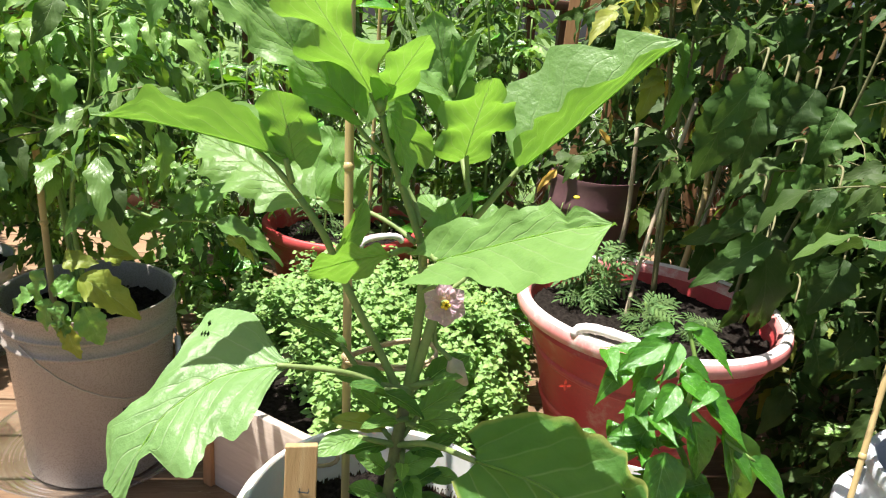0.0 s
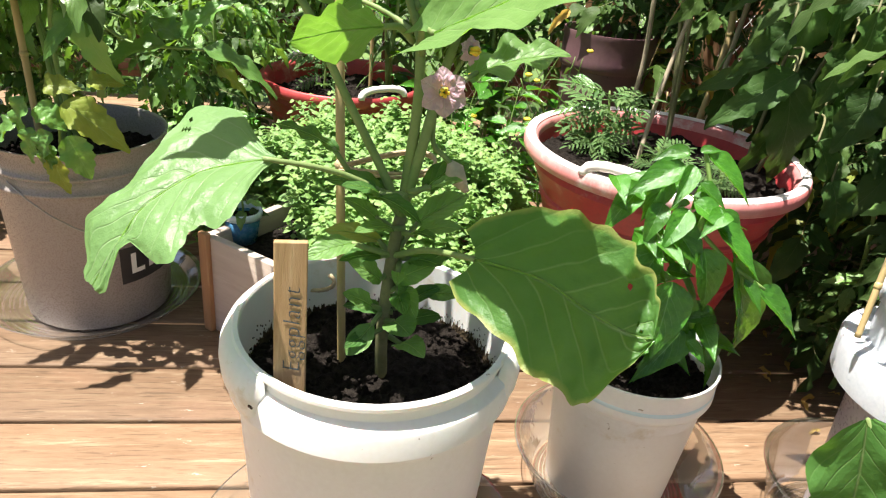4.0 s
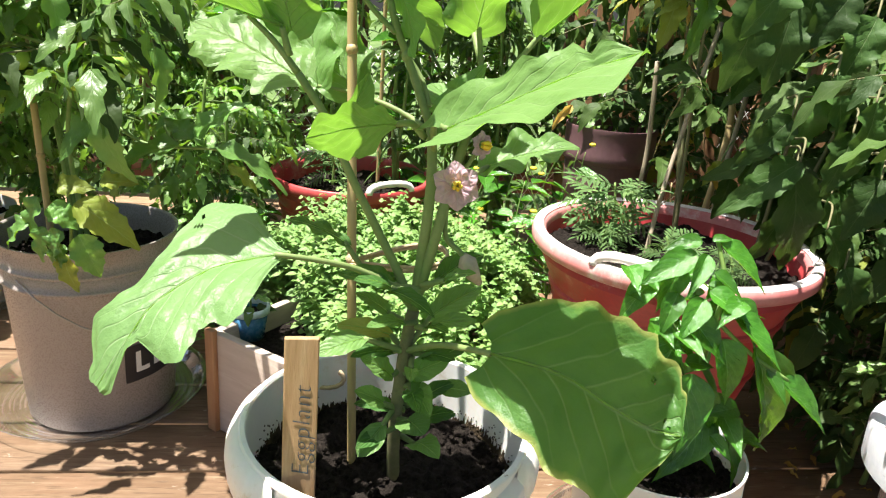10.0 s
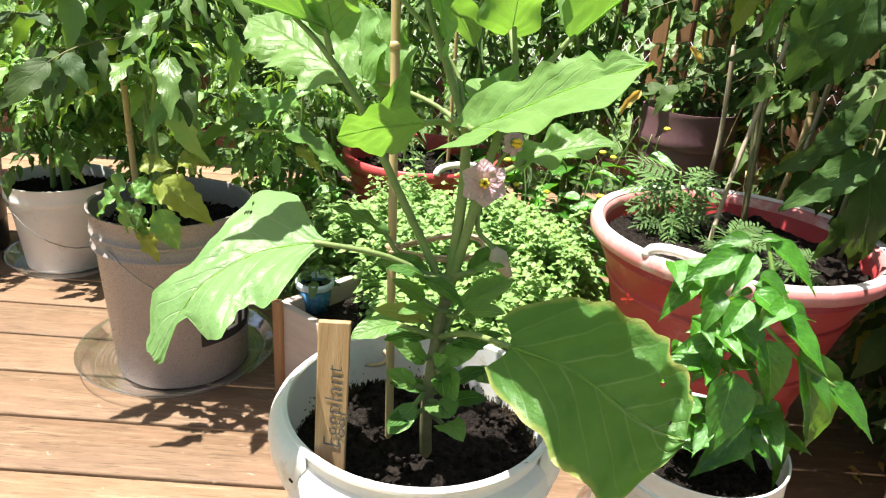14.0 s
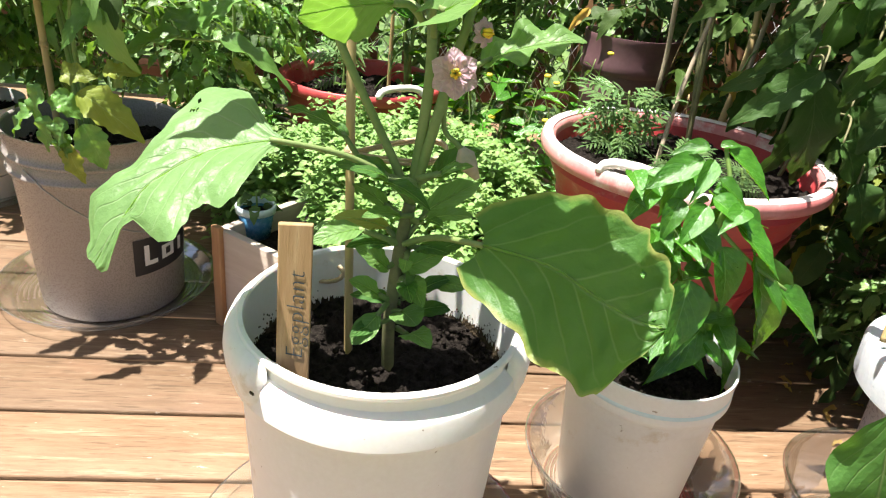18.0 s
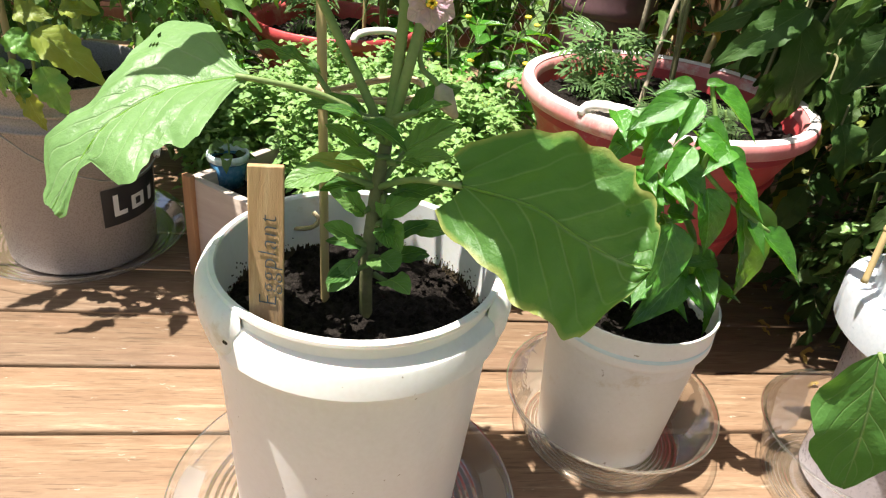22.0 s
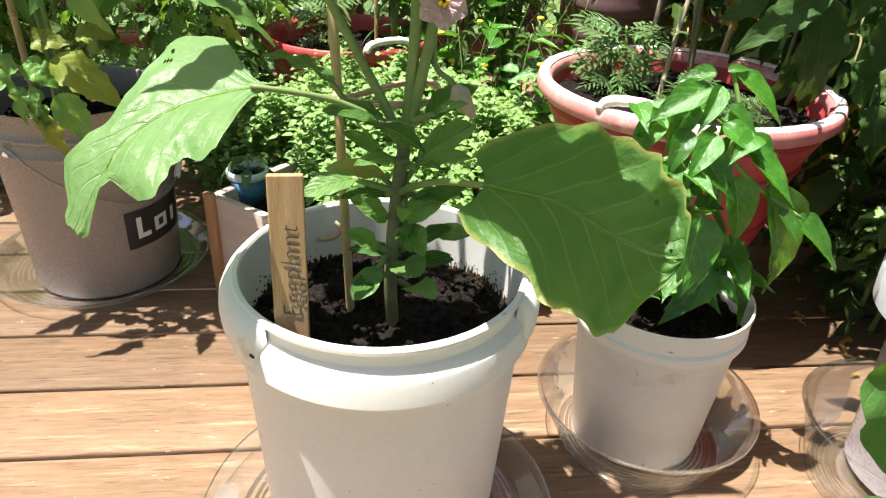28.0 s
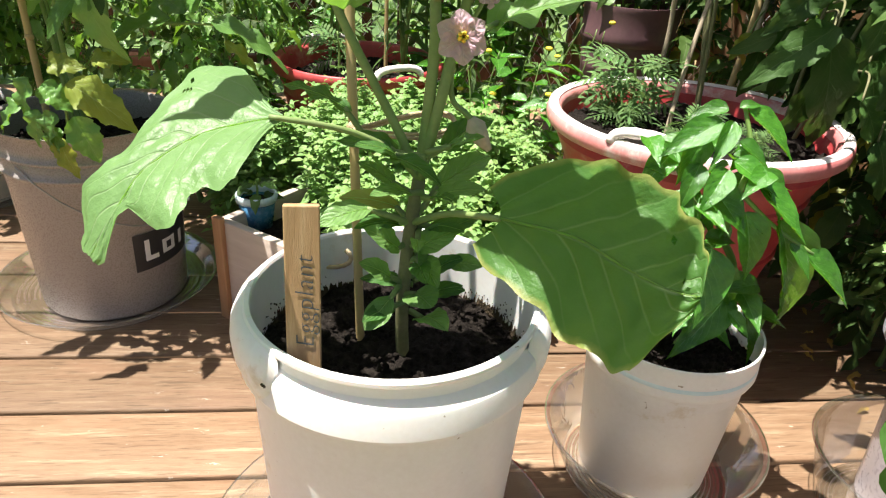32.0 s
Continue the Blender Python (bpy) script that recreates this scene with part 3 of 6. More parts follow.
def pail(name, at, h, rb, rt, kind, material, label, fill, group="", turn=0.0, seed=0):
    """A plastic pail with its soil."""
    t = thing(name, at, label, "bucket", group, turn)
    crisp(part("body", lathe(pail_profile(h, rb, rt, kind), 80), material, t), {"collar": 30, "flange": 13}.get(kind, 75))
    rin = rb - 0.004 + (rt * 0.945 - rb + 0.004) * (fill - 0.02) / (h - 0.06 * h / 0.365 - 0.02) - 0.0005
    part("soil", soil_disc(rin, fill, seed), SOIL, t, "dark crumbly potting soil")
    tagged(part("soil_crumb", clods(rin * 0.97, fill + 0.002, 520, seed + 5, 0.0042), SOIL, t), kind="stuff")
    return t


def saucer(at, r, h, rb, label, ribs=3, group="clear plastic saucers under the buckets", plastic=None):
    t = thing("plant_saucer", at, label, "saucer", group)
    prof = [(0, 0.002), (rb * 0.55, 0.002), (rb * 0.57, 0.004), (rb * 0.72, 0.004)]
    for at_r, up in ((0.75, 0.0030), (0.80, 0.0027), (0.86, 0.0032), (0.90, 0.0028), (0.96, 0.0033)):
        prof += [(rb * (at_r - 0.008), 0.002), (rb * at_r, up), (rb * (at_r + 0.006), 0.002)]
    for k in range(ribs):
        q = (k + 0.6) / ribs
        prof += [(rb + (r - rb) * q, 0.002 + h * (q - 0.15)), (rb + (r - rb) * q + 0.002, 0.002 + h * q * 0.97)]
    prof += [(r, h - 0.002)]
    d = part("dish", lathe(prof, 72), plastic or CLEAR, t)
    d.visible_shadow = False
    part("rolled_edge", lathe([(r, h - 0.002), (r + 0.003, h), (r + 0.007, h + 0.001), (r + 0.008, h - 0.001), (r + 0.006, h - 0.002)], 72), plastic or CLEAR, t)
    return t


MAIN = pail("white_bucket", (0.005, -0.002, 0.007), 0.366, 0.1345, 0.1525, "flange", WHITE, "white plastic bucket with a flanged rim, soil-stained inside", 0.287)
saucer((0.001, -0.021, 0.004), 0.211, 0.028, 0.178, "wide clear plastic saucer on the deck under a white bucket")
# soil splashed up the inner wall
q = random.Random(3)
sp = bmesh.new()
for k in range(1600):
    an = q.uniform(0, 6.283)
    up = q.random() ** 3.6 * 0.055 * max(0.1, 0.5 + 0.9 * noise.noise(Vector((3 * math.cos(an), 3 * math.sin(an), 2))))
    z = 0.284 + up
    r = 0.1305 + (0.1525 * 0.945 - 0.1305) * (z - 0.02) / 0.286 - 0.001
    s = q.uniform(0.0005, 0.0017) * (1 - up * 14)
    if s > 0.0004:
        bmesh.ops.create_icosphere(sp, subdivisions=1, radius=1, matrix=pose(r * math.cos(an), r * math.sin(an), z, 0, 0, math.degrees(an)) @ Matrix.Diagonal((0.0009, s, s * 1.5, 1)))
lo_ring = None
for k in range(721):
    an = radians(0.5 * k)
    tall = 0.006 + 0.018 * max(0.0, 0.35 + noise.noise(Vector((2.2 * math.cos(an), 2.2 * math.sin(an), 5))))
    tall += (0.006 + 0.5 * tall) * noise.noise(Vector((70 * math.cos(an), 70 * math.sin(an), 1)))
    pair = []
    for z in (0.280, 0.284 + max(0.001, tall)):
        r = 0.1305 + (0.1525 * 0.945 - 0.1305) * (z - 0.02) / 0.286 - 0.0007
        pair.append(sp.verts.new((r * math.cos(an), r * math.sin(an), z)))
    if lo_ring:
        sp.faces.new((lo_ring[0], pair[0], pair[1], lo_ring[1]))
    lo_ring = pair
tagged(part("soil_splash", sp, DIRT, MAIN), kind="stuff")
# the two moulded ears that widen the collar at its sides


def ear(a0, a1):
    """A rounded shoulder that wraps round the collar from one angle to another."""
    prof = [(0.1500, 0.3635), (0.1545, 0.3620), (0.1600, 0.3560), (0.1648, 0.3460), (0.1660, 0.3360), (0.1648, 0.3220), (0.1605, 0.3080), (0.1560, 0.2980), (0.1478, 0.2960)]
    bm = bmesh.new()
    rings, n = [], 26
    for i in range(n + 1):
        a = radians(a0 + (a1 - a0) * i / n)
        e = min(1.0, 6.0 * min(i, n - i) / n + 0.62)
        rings.append([bm.verts.new(((0.1480 + (r - 0.1480) * e) * math.cos(a), (0.1480 + (r - 0.1480) * e) * math.sin(a), z)) for r, z in prof])
    for p, q in zip(rings, rings[1:]):
        for k in range(len(prof) - 1):
            bm.faces.new((p[k], q[k], q[k + 1], p[k + 1]))
    bm.faces.new(rings[0])
    bm.faces.new(rings[-1][::-1])
    return bm


part("handle_ear", ear(150, 224), WHITE, MAIN, "rounded moulded ear")
part("handle_ear", ear(-30, 44), WHITE, MAIN, "rounded moulded ear")
part("ear_slot", block(0.002, 0.006, 0.0025, 0.0006), DIRT, MAIN, "dark slot with caked dirt", m=pose(-0.1195, -0.1145, 0.3345, 0, 0, 43.5))
loop = [(-0.068 + 0.026 * math.cos(a), 0.122 - 0.004 * math.cos(a), 0.345 + 0.015 * math.sin(a)) for a in [2.6 + k * 0.4 for k in range(12)]]
tagged(part("twine_scrap", tube(loop, 0.003, 6), TWINE, None), "frayed bit of jute twine over a bucket rim", "twine")

PEPB = pail("white_bucket", (0.380, 0.114, 0.010), 0.246, 0.090, 0.114, "small", WHITE, "small white plastic bucket with a faint blue line", 0.205, seed=2)
part("blue_line", lathe([(0.1130, 0.2135), (0.1136, 0.214), (0.1136, 0.219), (0.1130, 0.2195)], 72), plain("faint_blue", (0.55, 0.72, 0.76), (0.66, 0.78, 0.80), 12, 0.4), PEPB)
saucer((0.384, 0.106, 0.004), 0.147, 0.082, 0.112, "deep cloudy ribbed plastic dish holding a small white bucket", 5, plastic=CLOUDY)
GREYB = pail("grey_bucket", (-0.512, 0.615, 0.008), 0.352, 0.130, 0.152, "ribbed", GREY, "grey plastic bucket with a dark printed panel", 0.30, seed=3)
saucer((-0.527, 0.632, 0.004), 0.196, 0.030, 0.17, "wide clear plastic saucer under a grey bucket")
BACKB = pail("white_bucket", (-0.985, 1.06, 0.006), 0.235, 0.105, 0.132, "small", WHITE, "white plastic bucket in a clear dish beside leafy vines", 0.2, seed=4)
saucer((-0.985, 1.06, 0.004), 0.15, 0.035, 0.13, "clear plastic dish under a white bucket")
DARKB = pail("black_bucket", (-1.31, 1.09, 0.004), 0.34, 0.12, 0.145, "small", BLACKP, "black plastic bucket with pale printed bars", 0.28, seed=6)
SIDEB = pail("pale_bucket", (0.762, -0.006, 0.008), 0.392, 0.10, 0.109, "collar", WHITE_B, "frosted lilac-grey bucket with a bluish-white collar and rim", 0.25, seed=7)
side_body = SIDEB.children[0]
side_body.data.materials.append(FROST)
for face in side_body.data.polygons:
    if face.center.z < 0.392 - 0.137:
        face.material_index = 1
saucer((0.715, -0.008, 0.004), 0.135, 0.105, 0.11, "deep clear ribbed plastic dish holding a pale bucket", 6)
pail("white_bucket", (0.462, -0.412, 0.008), 0.235, 0.11, 0.150, "small", WHITE, "white plastic bucket with a chipped rim and young eggplant", 0.195, seed=8)
saucer((0.462, -0.412, 0.004), 0.185, 0.028, 0.13, "clear plastic saucer under the young eggplant bucket")


def printed(parent, r0, z0, r1, z1, a0, a1, lift, material, name, label):
    """A patch of print that follows a pail's wall."""
    bm = bmesh.new()
    rows = []
    for i in range(2):
        r, z = ((r0, z0), (r1, z1))[i]
        rows.append([bm.verts.new(((r + lift) * math.cos(radians(a0 + (a1 - a0) * k / 16)), (r + lift) * math.sin(radians(a0 + (a1 - a0) * k / 16)), z)) for k in range(17)])
    for k in range(16):
        bm.faces.new((rows[0][k], rows[0][k + 1], rows[1][k + 1], rows[1][k]))
    part(name, bm, material, parent, label)


def wall_r(rb, rt, h, z):
    return rb + (rt * 0.945 - rb) * z / (h - 0.078)


def panel(parent, rb, rt, h, z0, z1, a0, a1, bars):
    printed(parent, wall_r(rb, rt, h, z0), z0, wall_r(rb, rt, h, z1), z1, a0, a1, 0.0012, BLACKP, "printed_panel", "black printed panel")
    for b0, b1, c0, c1 in bars:
        printed(parent, wall_r(rb, rt, h, c0), c0, wall_r(rb, rt, h, c1), c1, b0, b1, 0.002, PRINTW, "print_bar", "white printed bar")


panel(GREYB, 0.130, 0.152, 0.352, 0.092, 0.166, -54, 2, [(-46, -42, 0.110, 0.152), (-42, -35, 0.110, 0.119), (-31, -27, 0.112, 0.140), (-22, -18, 0.112, 0.140), (-27, -22, 0.112, 0.119), (-27, -22, 0.133, 0.140), (-12, -7, 0.112, 0.140)])
panel(DARKB, 0.12, 0.145, 0.34, 0.09, 0.15, -50, 20, [(-40, -34, 0.1, 0.14), (-28, -22, 0.1, 0.14), (-16, -6, 0.1, 0.112), (-16, -6, 0.128, 0.14)])
# carrying wires
for pb, r, z, a in ((GREYB, 0.15, 0.30, -28), (BACKB, 0.133, 0.2, -40)):
    pts = [(r * math.cos(radians(a - 90 + 180 * k / 14)) * 1.015, r * math.sin(radians(a - 90 + 180 * k / 14)) * 1.015, z - 0.12 * math.sin(math.pi * k / 14)) for k in range(15)]
    w = part("carrying_wire", tube(pts, 0.0016, 6), plain("wire_handle", (0.3, 0.29, 0.28), (0.38, 0.37, 0.36), 30, 0.4, metal=0.8), pb, "thin wire handle")
    if pb is GREYB:
        part("grip", tube(pts[9:12], 0.006, 10), PRINTW, pb, "white plastic grip")


def tub(name, at, h, rb, rt, label, turn, rim, seed, handles=(0,)):
    """A red planter with a broad rolled rim, ridged wall and loop handles."""
    t = thing(name, at, label, "planter", "red plastic tubs", turn)
    p = [(0, 0.004), (rb - 0.01, 0), (rb, 0.006)]
    for k in range(1, 4):
        z = h * (0.25 * k)
        r = rb + (rt * 0.93 - rb) * z / h
        p += [(r, z - 0.004), (r + 0.004, z), (r + 0.004, z + 0.006), (r + 0.001, z + 0.010)]
    body = p + [(rt * 0.93, h - 0.045), (rt * 0.9, h - 0.02), (rb * 0.97, 0.02), (0, 0.02)]
    crisp(part("body", lathe(body, 80), RED, t))
    part("rim", lathe([(rt * 0.925, h - 0.028), (rt * 0.99, h - 0.027), (rt * 1.005, h - 0.023), (rt * 1.01, h - 0.012), (rt, h - 0.002), (rt * 0.985, h), (rt * 0.93, h - 0.003), (rt * 0.905, h - 0.008), (rt * 0.9, h - 0.03)], 80), rim, t, "broad rolled rim")
    if rim is RIM:
        part("rim_edge", lathe([(rt * 0.93, h - 0.001), (rt * 0.94, h + 0.0015), (rt * 0.975, h + 0.003), (rt * 0.994, h + 0.001), (rt * 1.0, h - 0.004)], 80), HANDLE, t, "sun-bleached top edge")
    part("soil", soil_disc(rt * 0.9, h - 0.045, seed), SOIL, t, "dark potting soil")
    for a in handles:
        a = radians(a)
        c, s = math.cos(a), math.sin(a)
        pts = []
        for k in range(19):
            q = math.pi * k / 18
            along, up = 0.058 * math.copysign(abs(math.cos(q)) ** 0.75, math.cos(q)), 0.021 * math.sin(q) ** 0.7
            rr = rt * 0.955 - 0.004 * math.sin(q)
            pts.append((rr * c - along * s, rr * s + along * c, h - 0.004 + up))
        part("handle", tube(pts, [0.0078 + 0.0010 * (k % 2) for k in range(19)], 10), HANDLE, t, "bleached moulded loop handle")
    return t


HANG = 231
tub("red_tub", (0.528, 0.485, 0.005), 0.422, 0.128, 0.247, "red plastic tub with a sun-bleached pink rim", 0, RIM, 11, (HANG,))
tub("red_tub", (-0.048, 1.14, 0.005), 0.35, 0.14, 0.21, "red plastic tub with loop handles behind the herbs", 0, RED, 12, (-62, 118))
pail("pink_pot", (0.66, 1.22, 0.005), 0.50, 0.10, 0.125, "small", PURPLE, "dusky pink plant pot shaded by vines", 0.4, seed=13)

# ---- long planter of herbs with a small blue pot in it ----
box = thing("planter_box", (-0.009, 0.624, 0.004), "weathered pale board planter holding herbs", "planter", turn=-39)
part("board", block(0.30, 0.016, 0.2, 0.002), GREYWOOD, box, m=pose(0, -0.25, 0.0))
part("board", block(0.30, 0.016, 0.2, 0.002), GREYWOOD, box, m=pose(0, 0.25, 0.0))
part("board", block(0.485, 0.016, 0.2, 0.002), GREYWOOD, box, m=pose(-0.142, 0, 0.0, 0, 0, 90))
part("board", block(0.485, 0.016, 0.2, 0.002), GREYWOOD, box, m=pose(0.142, 0, 0.0, 0, 0, 90))
for x, y in ((-0.14, -0.262), (-0.14, 0.262), (0.14, -0.262), (0.14, 0.262)):
    part("corner_post", block(0.022, 0.012, 0.208, 0.002), SLAT, box, m=pose(x, y, 0))
part("soil", block(0.265, 0.48, 0.16, 0.01), SOIL, box, m=pose(0, 0, 0.002))
tagged(part("soil_crumb", clods(0.13, 0.164, 300, 31, 0.011), SOIL, box), kind="stuff")
bp = thing("small_pot", (-0.225, 0.575, 0.164), "small blue pot with a pale rim", "plant pot")
part("body", lathe([(0, 0), (0.026, 0), (0.034, 0.055), (0.030, 0.055), (0.024, 0.01), (0, 0.01)], 40), BLUE, bp)
part("rim", lathe([(0.0335, 0.052), (0.0375, 0.053), (0.038, 0.064), (0.035, 0.067), (0.031, 0.064), (0.031, 0.053)], 40), PALEBLUE, bp, "pale blue rim")
part("soil", lathe([(0, 0.052), (0.03, 0.05)], 24), SOIL, bp)

# ---- name stake, cane, twine ----
st = thing("name_stake", (-0.0788, -0.1010, 0.3576), "flat wooden stake with the handwritten word Eggplant", "plant label")
top = Vector((-0.0780, -0.0815, 0.5045)) - Vector(st.matrix_basis.translation)
up = top.normalized()
body = block(0.0305, 0.008, top.length + 0.05, 0.0012)
mw = frame_of((0, 0, 0), up, (0.05, -1, 0.0)) @ Matrix(((1, 0, 0, 0), (0, 0, 1, -0.05), (0, -1, 0, 0), (0, 0, 0, 1)))
part("slip", body, STAKE, st, smooth=False, m=mw)
fc = bpy.data.curves.new("word", "FONT")
fc.body, fc.size, fc.extrude, fc.align_x, fc.align_y, fc.shear = "Eggplant", 0.0235, 0.0002, "LEFT", "CENTER", 0.2
fc.offset, fc.space_character = -0.0005, 1.12
fo = bpy.data.objects.new("word", fc)
scene.collection.objects.link(fo)
bpy.context.view_layer.update()
wm = bpy.data.meshes.new_from_object(fo.evaluated_get(bpy.context.evaluated_depsgraph_get()))
bpy.data.objects.remove(fo)
wm.materials.clear()
wm.materials.append(INK)
part("handwriting", wm, INK, st, "dark handwritten word", m=mw @ Matrix.Translation((0.002, -0.0047, 0.066)) @ pose(0, 0, 0, 90, 0, 0) @ pose(0, 0, 0, 0, 0, 90))


def cane(name, pts, r, material, label, knots=()):
    t = thing(name, pts[0], label, "garden stake")
    o = Vector(pts[0])
    q = curve_pts([Vector(p) - o for p in pts], 8)
    part("shaft", tube(q, r, 10), material, t)
    for k in knots:
        i = min(int(k * (len(q) - 1)), len(q) - 2)
        d = (q[i + 1] - q[i]).normalized()
        part("node", tube([q[i] - d * 0.004, q[i] - d * 0.001, q[i] + d * 0.002, q[i] + d * 0.005], [r, r * 1.28, r * 1.2, r], 10), material, t)
    return t


c0, c1 = Vector((-0.029, 0.027, 0.26)), Vector((-0.0455, 0.0850, 0.7689))
cane("bamboo_cane", [c0, c0.lerp(c1, 0.5), c1, c1 + (c1 - c0) * 0.42], 0.0049, BAMBOO, "slim bamboo cane tied to the eggplant stems", (0.36, 0.665))
tw = thing("twine_tie", (0.012, 0.05, 0.530), "loop of jute twine tying stems to a cane", "twine")
ring = [(0.052 * math.cos(a) + 0.0, 0.030 * math.sin(a), 0.004 * math.sin(2 * a) + 0.006 * math.cos(a)) for a in [6.283 * k / 36 for k in range(36)]]
part("strand", tube(ring, 0.0021, 6, closed=True), TWINE, tw)
part("strand", tube([(p[0] * 0.98, p[1] * 0.95, p[2] + 0.0035) for p in ring], 0.0019, 6, closed=True), TWINE, tw)
part("knot", lathe([(0, -0.006), (0.006, -0.003), (0.0075, 0.001), (0.004, 0.006), (0, 0.007)], 12), TWINE, tw, m=pose(-0.049, -0.002, 0))


# ---- the eggplant ----
EGG = thing("eggplant", (0.017, -0.002, 0.29), "tall eggplant with broad lobed leaves and pale flowers", "plant")
E0 = Vector((0.017, -0.002, 0.29))


def rel(p):
    return Vector(p) - E0


def egg_leaf(base, tip, width, normal, fold=0.3, droop=0.15, ruffle=0.016, lobe=0.10, lobes=3.0, seed=1, shape="egg", material=None, twist=0.0, cup=0.0, petiole=None, waves=3.0, heart=0.12, label="", roll_edge=0.0, quilt=0.0012, scallop=False, starts=None, holes=()):
    b, t = rel(base), rel(tip)
    n = Vector(normal)
    ln = (t - b).length
    small = ln < 0.11
    if ln < 0.07:
        lobe, ruffle = 0.012, 0.025 * ln
    elif not scallop:
        lobe = tuple(min(0.3, 1.45 * v) for v in both(lobe))
    quilt *= min(1.2, ln / 0.17)
    # the chord of a bent blade is aimed so that its tip lands on the point given
    way = (t - b).normalized()
    nn = (n - way * n.dot(way)).normalized()
    drop, run = math.sin(droop), math.cos(droop * 0.6)
    way = (way + nn * drop / run).normalized()
    ln /= math.hypot(drop, run)
    bm = blade(bmesh.new(), ln, width, shape, fold, droop, ruffle, waves, lobe, lobes, twist, cup, 24 if small else 48, 10 if small else 20, seed, heart=heart, roll_edge=roll_edge, quilt=quilt, scallop=scallop, starts=starts)
    if holes:
        bm.faces.ensure_lookup_table()
        bmesh.ops.delete(bm, geom=[bm.faces[i * 20 + j] for i, j in holes], context="FACES")
    ob = part("leaf", bm, material or L_EGG, EGG, label, m=frame_of(b, way, n))
    rib = [Vector((0, ln * u * math.cos(droop * u * 0.6), -ln * u * math.sin(droop * u) + 0.0002)) for u in [k / 10 for k in range(10)]]
    part("midrib", tube(rib, [0.0005 * (1 - 0.6 * k / 9) for k in range(10)], 6), RIB, ob)
    if petiole:
        part("leaf_stalk", stalk([rel(p) for p in petiole] + [b], 0.0036, 0.0026, 7), STEM_E, EGG)
    return ob


def draped_leaf(mid, left, right, seed, material=None, label="", quilt=0.0026, ruffle=0.003, cup=0.0, heart=0.0, petiole=None, holes=(), wave=3.0):
    """A large leaf hung on a bent midrib. Each side is its outline, (place along the rib, width) pairs, and the way it spreads at the foot and at the tip."""
    r = random.Random(seed)
    ctrl = [rel(p) for p in mid]
    rib = curve_pts(ctrl, 16)
    nu, nv = 64, 24

    def on_rib(u):
        k = u * (len(rib) - 1)
        i = min(int(k), len(rib) - 2)
        return rib[i].lerp(rib[i + 1], k - i), (rib[i + 1] - rib[i]).normalized()

    length = sum((b - a).length for a, b in zip(rib, rib[1:]))
    ph = [r.uniform(0, 6.28) for _ in range(4)]
    bm = bmesh.new()
    uvl = bm.loops.layers.uv.verify()
    rows = []
    for i in range(nu + 1):
        u = i / nu
        p, d = on_rib(u)
        ways = [Vector(w0).normalized().lerp(Vector(w1).normalized(), u) for _, w0, w1 in (left, right)]
        up = (ways[1] - ways[0]).cross(d).normalized()
        row = []
        for j in range(nv + 1):
            v = 2 * j / nv - 1
            a, k = abs(v), 0 if v < 0 else 1
            prof = (left, right)[k][0]
            w = float(np.interp(u, [q[0] for q in prof], [q[1] for q in prof])) * (1 + 0.035 * math.sin(41 * u + ph[k]))
            z = cup * w * (a * a - a) + ruffle * a**2 * math.sin(wave * 6.283 * u + ph[2 + k])
            z += quilt * (-0.45 * math.cos(6.283 * 5.5 * (u - 0.42 * a) + 1.2 * k) * min(1, 3 * a) * (1.15 - a) * min(1, 4 * (1 - u)) + 0.7 * noise.noise(Vector((4 * v, 6 * u, seed))) + 0.35 * noise.noise(Vector((13 * v, 17 * u, seed + 3))))
            co = p + ways[k] * (a * w) + up * z - d * (heart * length * a**1.5 * (1 - u) ** 5)
            row.append(bm.verts.new(co))
        rows.append(row)
    for i in range(nu):
        for j in range(nv):
            if (i, j) in holes:
                continue
            face = bm.faces.new((rows[i][j], rows[i][j + 1], rows[i + 1][j + 1], rows[i + 1][j]))
            for lp, (a, b) in zip(face.loops, ((i, j), (i, j + 1), (i + 1, j + 1), (i + 1, j))):
                lp[uvl].uv = (b / nv, a / nu)
    ob = part("leaf", bm, material or L_EGG, EGG, label)
    part("midrib", tube([p + Vector((0, 0, 0.0004)) for p in rib[::4]], [0.0011 * (1 - 0.7 * k / (len(rib[::4]))) for k in range(len(rib[::4]))], 6), RIB, ob)
    if petiole:
        part("leaf_stalk", stalk([rel(p) for p in petiole] + [ctrl[0]], 0.0036, 0.0028, 7), STEM_E, EGG)
    return ob


def egg_stem(pts, r0, r1, material=None, label=""):
    part("stem", stalk([rel(p) for p in pts], r0 * 0.76, r1 * 0.76, 10), material or STEM_E, EGG, label)


FORK = (0.0259, 0.0000, 0.4955)
NODE = (0.0194, -0.0080, 0.4530)
egg_stem([(0.017, -0.002, 0.275), (0.0131, -0.0120, 0.3612), NODE, FORK], 0.0095, 0.0088, STEM_W, "woody lower stem")
RB1, RB2, RB3 = (0.0340, 0.0000, 0.6039), (0.0338, 0.0050, 0.6584), (0.0272, 0.0100, 0.6746)
egg_stem([FORK, RB1, RB2, (0.0310, 0.0120, 0.6802)], 0.0075, 0.006)
R2A = (0.0519, 0.0000, 0.6236)
egg_stem([FORK, (0.0418, -0.0050, 0.5741), R2A, (0.0626, 0.0000, 0.6676), (0.0696, 0.0050, 0.6934)], 0.0075, 0.0055)
LB1 = (-0.0154, 0.0050, 0.5807)
